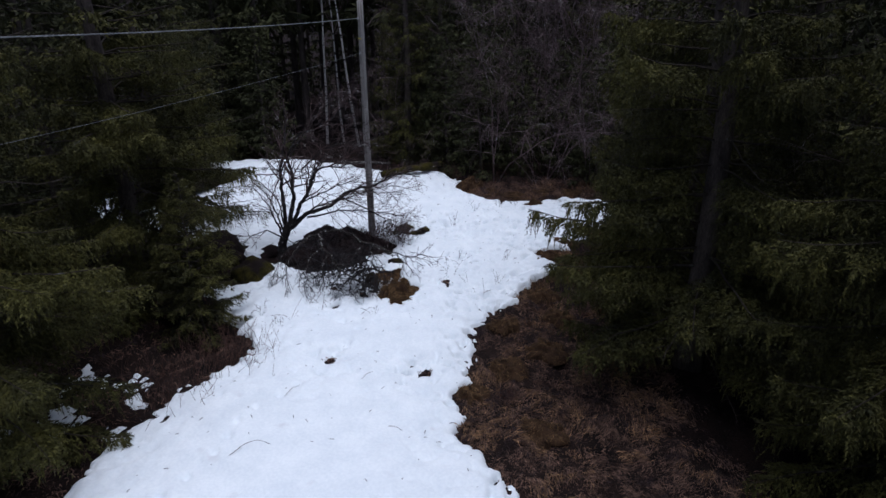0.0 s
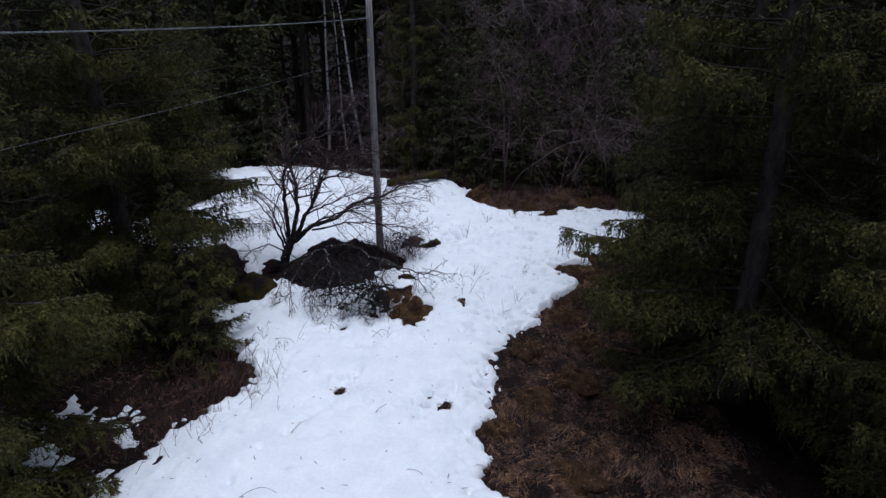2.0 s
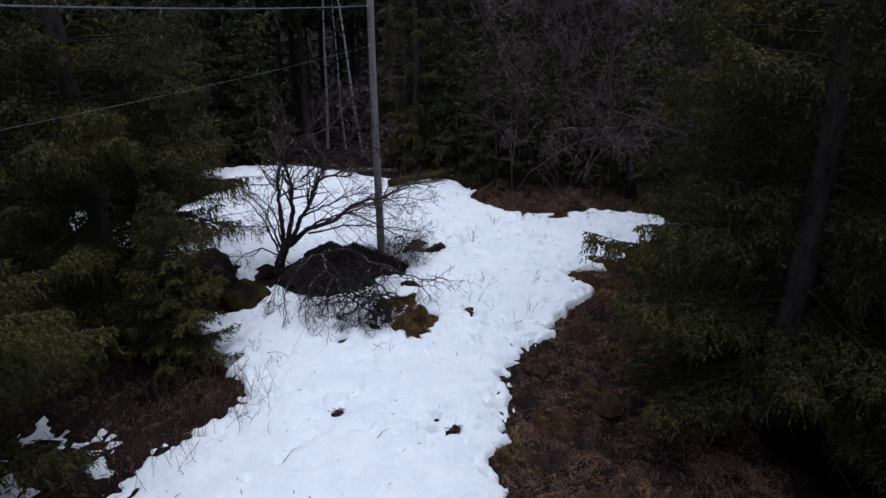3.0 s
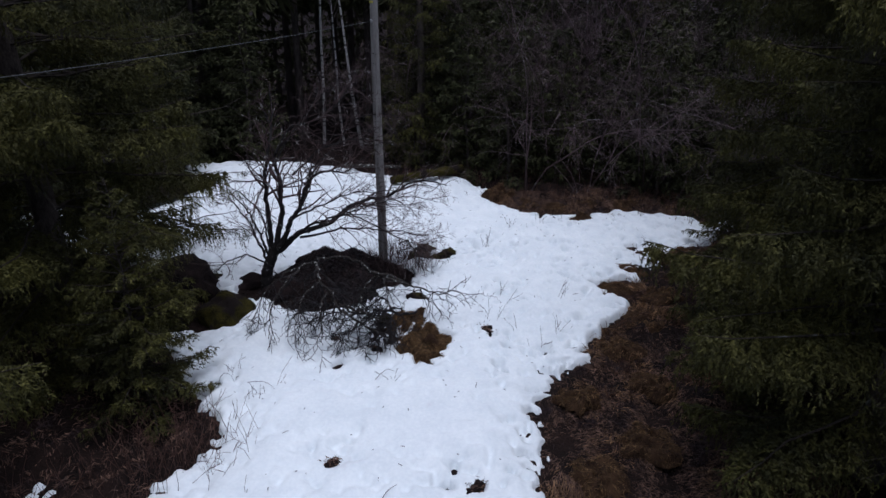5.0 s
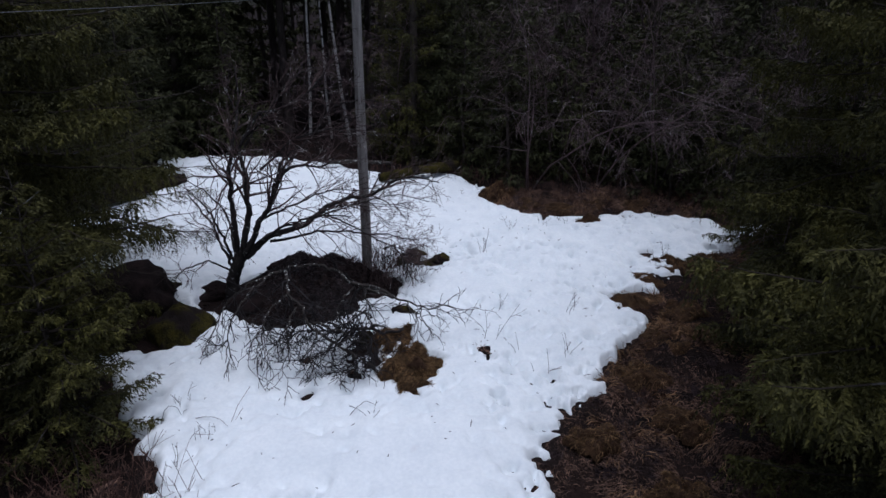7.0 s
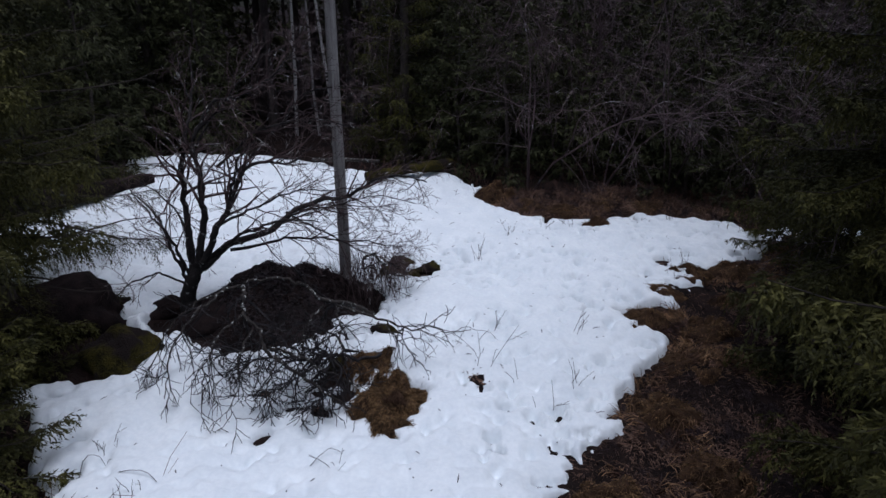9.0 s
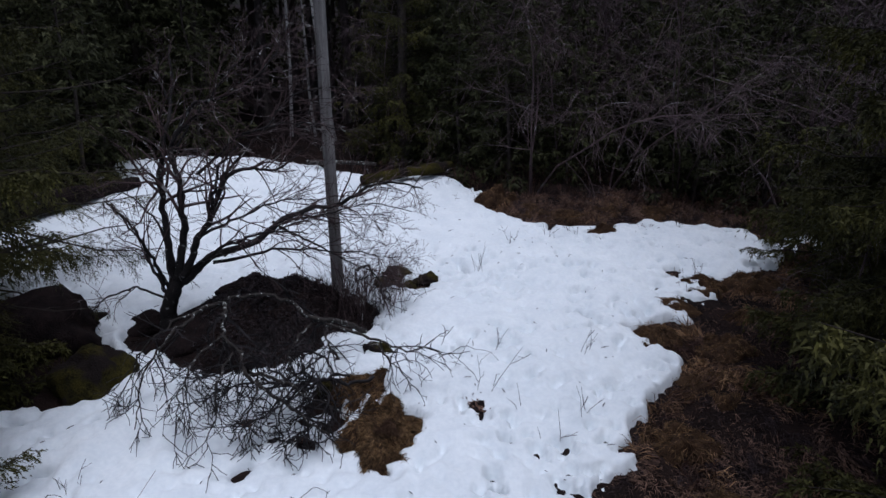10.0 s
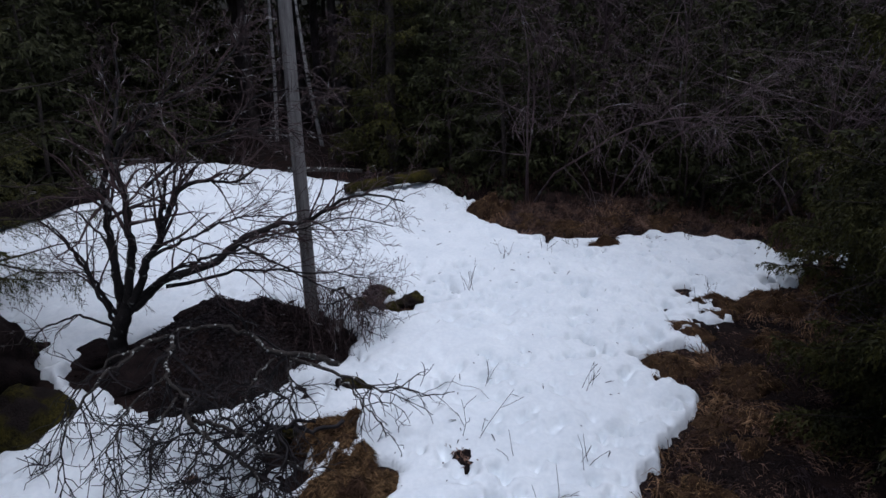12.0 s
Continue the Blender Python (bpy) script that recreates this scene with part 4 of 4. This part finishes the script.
for i, (x, y, sx, sy, sz) in enumerate([(-1.08, 16.72, 0.21, 0.12, 0.09), (-0.58, 16.42, 0.24, 0.17, 0.11), (-1.33, 16.35, 0.13, 0.10, 0.08), (-0.85, 16.2, 0.15, 0.10, 0.07), (-1.18, 14.22, 0.2, 0.1, 0.09), (-1.7, 13.35, 0.13, 0.1, 0.09)]):
    boulder("moss_cushion", "small olive-brown moss cushion showing through the snow", "moss", x, y, 0.12, (sx, sy, sz), 10 + i, M_MOSS, 40 * i, 0.42, "moss cushions")


def leaf_clump(x, y, size, seed, label):
    """A low sunken heap of wet leaves and straw."""
    r = np.random.RandomState(seed)
    z = float(ground_height(np.array([x]), np.array([y]))[0])
    ob = boulder("leaf_clump", label, "leaves", x, y, z + 0.10, (size, size * 0.65, 0.06), seed, M_LITTER, 37 * seed, 0.4, "clumps on the snow")
    n = 90
    p = np.column_stack([r.normal(0, size * 0.45, n), r.normal(0, size * 0.32, n), r.uniform(0.02, 0.07, n)])
    v, f = blades(p, r.normal(0, 1, (n, 3)) * [1, 1, 0.35], r.uniform(0.03, 0.08, n), 0.006, r, bend=0.3)
    tagged(part("leaf_scraps", mesh_of("leaf_scraps", v, f, M_RUST), ob, "torn wet brown leaves"), kind="stuff")
    return ob


leaf_clump(-2.06, 9.76, 0.10, 20, "small dark clump of wet leaves on the snow")
leaf_clump(-0.33, 9.35, 0.13, 21, "small brown clump of dead grass on the snow")
leaf_clump(0.04, 12.93, 0.15, 22, "dark clump of wet leaves sunk in the snow")
leaf_clump(-1.78, 12.33, 0.11, 23, "dark clump of wet leaves below fallen twigs")
leaf_clump(-2.46, 12.65, 0.07, 24, "small dark clump of wet leaves in the snow")


def tussock(x, y, rx, ry, h, count, seed, label):
    r = np.random.RandomState(seed)
    z = float(land(np.array([x]), np.array([y]))[0])
    thing = tagged(new("grass_tussock"), label, "grass", "grass tussocks")
    thing.location = (x, y, z)
    n, m = 32, 14

    def dome(q, th):
        k = 1 + 0.42 * noise2(np.cos(th) * 2 + seed, np.sin(th) * 2, 0.7, seed)
        return np.stack([rx * q * k * np.cos(th), ry * q * k * np.sin(th), h * np.sqrt(np.maximum(0, 1 - q ** 2)) * (1 + 0.55 * noise2(q * np.cos(th), q * np.sin(th), 0.28, seed + 1)) - 0.03], -1)

    th, q = np.meshgrid(np.linspace(0, 2 * np.pi, n, endpoint=False), np.linspace(0.02, 1, m), indexing="ij")
    V = dome(q, th).reshape(-1, 3)
    i, j = np.meshgrid(np.arange(n), np.arange(m - 1), indexing="ij")
    i2 = (i + 1) % n
    F = np.stack([i * m + j, i * m + j + 1, i2 * m + j + 1, i2 * m + j], -1).reshape(-1, 4)
    part("clump", mesh_of("clump", V, F, M_STRAW, True), thing)
    a, u = r.uniform(0, 2 * np.pi, count), np.sqrt(r.uniform(0, 1, count)) * 0.99
    P = dome(u, a) + [0, 0, 0.006]
    down = dome(np.minimum(u + 0.12, 1.05), a) - dome(u, a)
    down /= np.linalg.norm(down, axis=1)[:, None] + 1e-9
    lock = 5 * noise2(P[:, 0] + seed, P[:, 1], 0.13, 81)
    way = down * 0.5 + np.column_stack([0.8 * np.cos(lock), 0.8 * np.sin(lock) - 0.15, r.uniform(0.0, 0.3, count)]) + r.normal(0, 0.55, (count, 3)) * [1, 1, 0.5]
    v, f = blades(P, way, r.uniform(0.035, 0.11, count), 0.0038, r, bend=0.4)
    tagged(part("thatch", mesh_of("thatch", v, f, M_TUSSOCK), thing, "long matted straw-brown blades"), kind="stuff")
    return thing


tussock(-1.27, 13.3, 0.34, 0.42, 0.22, 5000, 31, "olive-brown matted grass tussock beside the fallen branch")
tussock(-0.96, 12.5, 0.44, 0.66, 0.28, 9000, 32, "rust-brown rounded grass tussock beside the fallen branch")
tussock(2.72, 18.3, 0.3, 0.15, 0.2, 900, 33, "small brown grass tussock in the far snow")
tussock(-0.52, 12.55, 0.1, 0.1, 0.12, 250, 34, "small dark red-brown grass tuft in the snow")
tussock(0.85, 20.1, 0.4, 0.3, 0.35, 1200, 35, "brown grass tussock at the far edge of the snow")
for i, (x, y, s) in enumerate([(3.0, 15.35, 0.4), (3.75, 16.1, 0.36), (4.6, 16.2, 0.45), (2.55, 14.5, 0.38), (0.45, 8.9, 0.26), (2.1, 12.4, 0.4), (1.2, 11.1, 0.34), (1.1, 9.6, 0.36), (1.4, 7.9, 0.4), (2.9, 13.4, 0.42), (4.1, 15.0, 0.4), (1.9, 10.2, 0.4), (2.4, 11.4, 0.36), (3.4, 14.3, 0.38), (2.3, 19.25, 0.45), (3.1, 19.5, 0.5), (4.0, 19.5, 0.45), (1.5, 19.6, 0.4), (5.0, 19.1, 0.4)]):
    tussock(x, y, s, s * 0.8, 0.16, 900, 50 + i, "brown matted grass tussock at the melting snow edge")

# dead grass and twigs on the mound
rr = np.random.RandomState(77)
centres = np.column_stack([rr.normal(-2.75, 0.7, 2000), rr.normal(15.05, 0.68, 2000)])
centres = centres[snow_distance(centres[:, 0], centres[:, 1]) < 0.0]
grass_sheet("withered_grass", "dark withered grass and leaf litter on the mound", centres, 16, 0.07, (0.04, 0.13), 0.006, (0.1, -0.7), (-0.1, 0.25), 78, M_WETLEAF)
centres = np.column_stack([rr.normal(-0.95, 0.3, 90), rr.normal(16.3, 0.17, 90)])
grass_sheet("withered_grass", "red-brown withered grass between the moss cushions", centres, 16, 0.06, (0.06, 0.2), 0.004, (0.2, -0.4), (0.0, 0.7), 80, M_RUST)
centres = np.column_stack([rr.normal(-1.75, 0.26, 150), rr.normal(15.25, 0.3, 150)])
grass_sheet("withered_grass", "red-brown withered grass hanging round the pole's foot", centres, 18, 0.06, (0.15, 0.42), 0.004, (0.2, -0.5), (0.1, 0.9), 79, M_WITHER)


r = np.random.RandomState(177)
p = np.column_stack([r.normal(-2.8, 0.62, 3000), r.normal(14.95, 0.64, 3000)])
p = p[snow_distance(p[:, 0], p[:, 1]) < -0.02]
v, f = blades(np.column_stack([p, ground_height(p[:, 0], p[:, 1]) + 0.015]), r.normal(0, 1, (len(p), 3)) * [1, 1, 0.22], r.uniform(0.025, 0.06, len(p)), 0.011, r, bend=0.2)
tagged(new("fallen_leaves", mesh_of("fallen_leaves", v, f, M_WETLEAF)), "wet dark fallen leaves covering the mound", "leaves", kind="stuff")


# ---- brush, saplings and stalks in the snow ----
def stalks(name, label, x, y, count, height, spread, seed, material, z=None, kids=2, category="plant", group=""):
    """A little bunch of thin upright stems with side twigs."""
    r = np.random.RandomState(seed)
    lines, stems = [], []
    for _ in range(count):
        stems.append(len(lines))
        o = np.array([*r.normal(0, spread, 2), -0.05])
        d = np.array([*r.normal(0, 0.22, 2), 1.0])
        L = height * r.uniform(0.5, 1.1)
        pts = sprout(lines, o, d, L, 0.0036, 0, r, 0.0, 0.4, (), 0.2)
        for _ in range(r.randint(0, kids + 1)):
            i = r.randint(1, 3)
            sprout(lines, pts[i], pts[i + 1] - pts[i] + r.normal(0, 0.5 * L / 4, 3), L * 0.35, 0.003, 0, r, 0.0, 0.4, (), 0.12)
    if count > 30:
        v, f = tubes(lines)
        ob = tagged(new(name, mesh_of(name, v, f, material)), label, category, group, "stuff")
    else:
        ob = tagged(new(name), label, category, group)
        for i, j in zip(stems, stems[1:] + [len(lines)]):
            v, f = tubes(lines[i:j])
            part("stem", mesh_of("stem", v, f, material), ob)
    ob.location = (x, y, float(height_at(np.array([x]), np.array([y]))[0]) if z is None else z)
    return ob


for i, (x, y, n, h) in enumerate([(1.22, 12.8, 4, 0.55), (1.35, 13.9, 3, 0.5), (0.15, 13.2, 4, 0.75), (-0.55, 13.3, 3, 0.4), (0.55, 12.9, 2, 0.5), (3.5, 16.0, 4, 0.55), (0.75, 12.4, 3, 0.35), (-0.5, 13.9, 3, 0.35),
                                 (0.3, 16.6, 6, 0.55), (0.9, 17.6, 4, 0.4), (1.6, 17.9, 4, 0.35), (4.2, 18.4, 7, 0.4), (2.1, 18.1, 5, 0.35), (-0.2, 13.6, 3, 0.5), (0.35, 14.1, 2, 0.5), (-1.45, 11.4, 4, 0.28), (-3.3, 11.0, 5, 0.25), (-3.8, 11.7, 5, 0.3)]):
    stalks("dry_sapling", "thin bare brown sapling stems poking through the snow", x, y, n, h, 0.05, 100 + i, M_TWIG, group="saplings in the snow")
stalks("dry_brush", "tangle of thin red-brown dry stems round the pole's foot", -1.55, 15.55, 190, 0.6, 0.33, 140, M_REDTWIG, 0.26, 3, "shrub")
stalks("dry_brush", "low tangle of thin dry twigs beside the moss", -1.2, 16.25, 40, 0.4, 0.3, 141, M_BRUSH, 0.28, 3, "shrub")
stalks("dry_brush", "rusty upright dry stems at the snow's edge", -4.0, 9.95, 150, 0.75, 0.38, 142, M_RUSTWOOD, None, 2, "shrub")
stalks("dry_brush", "rusty upright dry stems below the spruce", -4.75, 9.0, 110, 0.6, 0.45, 143, M_RUSTWOOD, None, 2, "shrub")
stalks("dry_brush", "low bare twigs below the fallen branch", -2.3, 12.9, 60, 0.3, 0.4, 144, M_TWIG, 0.24, 3, "shrub")
for i, (x, y, n) in enumerate([(1.1, 21.0, 60), (2.6, 20.3, 60), (4.2, 20.0, 60), (5.6, 19.2, 50), (-0.4, 22.4, 40), (-2.2, 22.3, 40), (0.2, 21.8, 60), (1.9, 22.0, 60), (3.3, 21.9, 60), (4.6, 21.6, 60), (2.6, 22.9, 60), (0.9, 22.9, 60)]):
    stalks("undergrowth", "thicket of thin bare red-brown stems at the forest edge", x, y, n, 0.55, 0.5, 150 + i, M_RUSTWOOD, None, 3, "shrub", "undergrowth at the forest edge")

# small litter strewn on the snow
r = np.random.RandomState(88)
x, y = r.uniform(-4.5, 4, 420), r.uniform(5.5, 20, 420)
k = snow_distance(x, y) > 0.1
x, y = x[k], y[k]
lines = []
for px, py, pz in zip(x, y, height_at(x, y)):
    a, L = r.uniform(0, 6.28), r.choice([0.02, 0.03, 0.05, 0.09])
    d = np.array([np.cos(a), np.sin(a), r.uniform(-0.1, 0.5)]) * L
    p = np.array([px, py, pz + 0.004])
    lines.append((np.array([p, p + d * 0.5 + [0, 0, 0.004], p + d]), np.array([0.004, 0.005, 0.002]), 4))
v, f = tubes(lines)
tagged(new("snow_litter", mesh_of("snow_litter", v, f, M_TWIG)), "small dark bits of twig and bark on the snow", "litter", kind="stuff")


def log(name, label, a, b, r0, r1, seed, material, category="log"):
    r = np.random.RandomState(seed)
    q = smooth_path([a, tuple((np.array(a) + b) / 2 + [0, 0, 0.03]), b], 16)
    n = len(q)
    rad = np.linspace(r0, r1, n) * (1 + r.normal(0, 0.04, n))
    q = np.vstack([q[0] * 1.0, q, q[-1]])
    rad = np.concatenate([[0.002], rad, [0.002]])
    v, f = tubes([(q, rad, 14)])
    return tagged(new(name, mesh_of(name, v, f, material, True)), label, category)


log("fallen_log", "dark fallen log lying across the far snow", (-9.4, 17.6, 0.58), (-6.95, 20.45, 0.66), 0.30, 0.13, 1, M_LITTER)
log("mossy_log", "mossy fallen log at the edge of the forest", (-2.1, 20.6, 0.66), (-0.1, 21.7, 0.72), 0.11, 0.13, 2, M_MOSS)
log("fallen_log", "thin pale fallen stem at the far snow edge", (-3.6, 22.1, 0.70), (-1.9, 21.9, 0.72), 0.06, 0.04, 3, M_LICHEN)


# ---- leafless trees in the background ----
def birch(x, y, H, seed, lean, turn, label, rad=0.075):
    t = bare_tree("birch_tree", seed, H, 1, (3, 5, 9), 0.03, 0.5, rad, M_BRUSH, M_BIRCH, lean, "white birch trunk with black scars", 0.5)
    place(t, x, y, turn)
    return tagged(t, label, "tree", "birches")


birch(-5.05, 27.0, 12, 201, 0.01, 0, "slender white birch before dark spruces", 0.062)
birch(-3.56, 26.3, 12, 202, 0.03, 180, "slender white birch before dark spruces", 0.062)
birch(-4.35, 27.3, 11, 203, 0.09, 200, "leaning thin grey birch between two others", 0.05)
birch(6.1, 7.9, 8, 204, 0.12, 10, "thin lichened birch among spruces", 0.035)

brush = [bare_tree("bare_bush", 210 + i, 5.6 + 0.5 * i, 3, (3, 7, 11), 0.10, 0.6, 0.024, M_BRUSH, None, 0.3) for i in range(4)]
spots = [(1.7, 21.0), (3.5, 21.2), (4.9, 20.6), (6.3, 19.8), (2.6, 22.0), (7.6, 18.4), (7.0, 16.8), (8.6, 15.0), (5.8, 23.2), (2.6, 24.3), (8.3, 21.6), (-0.8, 23.6), (-1.7, 24.4), (7.3, 14.0), (9.2, 12.6), (0.4, 24.0), (6.6, 18.9)]
r = np.random.RandomState(19)
for i, (x, y) in enumerate(spots):
    t, s = r.uniform(0, 360), r.uniform(0.85, 1.1)
    if i < 4:
        bush = place(brush[i], x, y, t, s)
    else:
        bush = copy_thing(brush[i % 4], Matrix.LocRotScale((x, y, float(ground_height(np.array([x]), np.array([y]))[0])), Euler((0, 0, radians(t))), None))
        bush.scale = (s, s, s)
    tagged(bush, "leafless grey-brown bush with drooping twigs at the forest edge", "tree", "bare bushes")

for i, (x, y, s) in enumerate([(1.7, 25.8, 1.45), (3.3, 26.2, 1.6), (4.9, 25.6, 1.5), (6.6, 25.2, 1.4), (2.4, 24.2, 1.5), (3.9, 24.0, 1.6), (5.6, 23.8, 1.5)]):
    tall = copy_thing(brush[i % 4], Matrix.LocRotScale((x, y, float(ground_height(np.array([x]), np.array([y]))[0])), Euler((0, 0, 1.1 * i)), None))
    tall.scale = (s * 0.8, s * 0.8, s)
    tagged(tall, "tall leafless grey-brown tree among the spruces", "tree", "bare bushes")

bush = copy_thing(brush[1], Matrix.LocRotScale((4.15, 13.1, float(ground_height(np.array([4.15]), np.array([13.1]))[0])), Euler((0, 0, 2.2)), None))
bush.scale = (0.72, 0.72, 0.66)
tagged(bush, "leafless dark bush growing through the spruce branches", "tree", "bare bushes")

limb_tree("bare_bush", "leafless bush with arching grey-brown branches beside the spruces", [
    ([(6.5, 15.1, 0.1), (6.35, 15.1, 0.8), (6.2, 15.15, 1.5)], 0.045, 0.03, 4),
    ([(6.2, 15.15, 1.5), (5.9, 15.3, 2.2), (5.4, 15.5, 2.5), (4.8, 15.7, 2.45), (4.4, 15.8, 2.2)], 0.024, 0.005, 14),
    ([(6.25, 15.15, 1.4), (5.8, 15.0, 1.8), (5.3, 15.0, 1.95), (4.7, 15.1, 1.8)], 0.020, 0.005, 12),
    ([(6.3, 15.1, 1.2), (6.0, 15.6, 2.1), (5.6, 16.0, 2.9), (5.0, 16.3, 3.2)], 0.022, 0.005, 14),
    ([(6.2, 15.15, 1.5), (6.1, 14.9, 2.5), (5.7, 14.8, 3.4), (5.1, 14.8, 3.8)], 0.022, 0.005, 14),
    ([(6.35, 15.1, 0.8), (5.9, 15.4, 1.2), (5.3, 15.7, 1.4), (4.8, 15.9, 1.25)], 0.016, 0.004, 10),
], (4, 3), 301, M_BRUSH, 0.03, 0.45, 1.2, 0.02, M_BRUSH, 0.2, 1.1)


def bent_stick(x0, y0, x1, y1, rise):
    """A single dry stick bowed over the snow."""
    t = np.linspace(0, 1, 9)
    x, y = x0 + (x1 - x0) * t, y0 + (y1 - y0) * t + rise * np.sin(np.pi * t)
    z = height_at(x, y) + 0.012 + 0.5 * rise * np.sin(np.pi * t)
    v, f = tubes([(np.column_stack([x, y, z]), np.linspace(0.005, 0.0025, 9), 4)])
    return tagged(new("fallen_stick", mesh_of("fallen_stick", v, f, M_TWIG)), "thin bent dry stick lying on the snow", "stick", "sticks on the snow")


for x0, y0, x1, y1, rise in [(-3.05, 7.19, -2.52, 7.4, 0.12), (-0.86, 7.9, -0.64, 7.78, 0.03), (-1.7, 11.45, -1.4, 11.6, 0.09), (-4.05, 11.4, -3.7, 11.55, 0.1), (-3.5, 11.3, -3.1, 11.2, 0.06), (-0.4, 13.95, 0.35, 13.8, 0.1), (-2.6, 8.6, -2.45, 9.0, 0.03), (-1.4, 9.1, -1.25, 9.3, 0.02)]:
    bent_stick(x0, y0, x1, y1, rise)
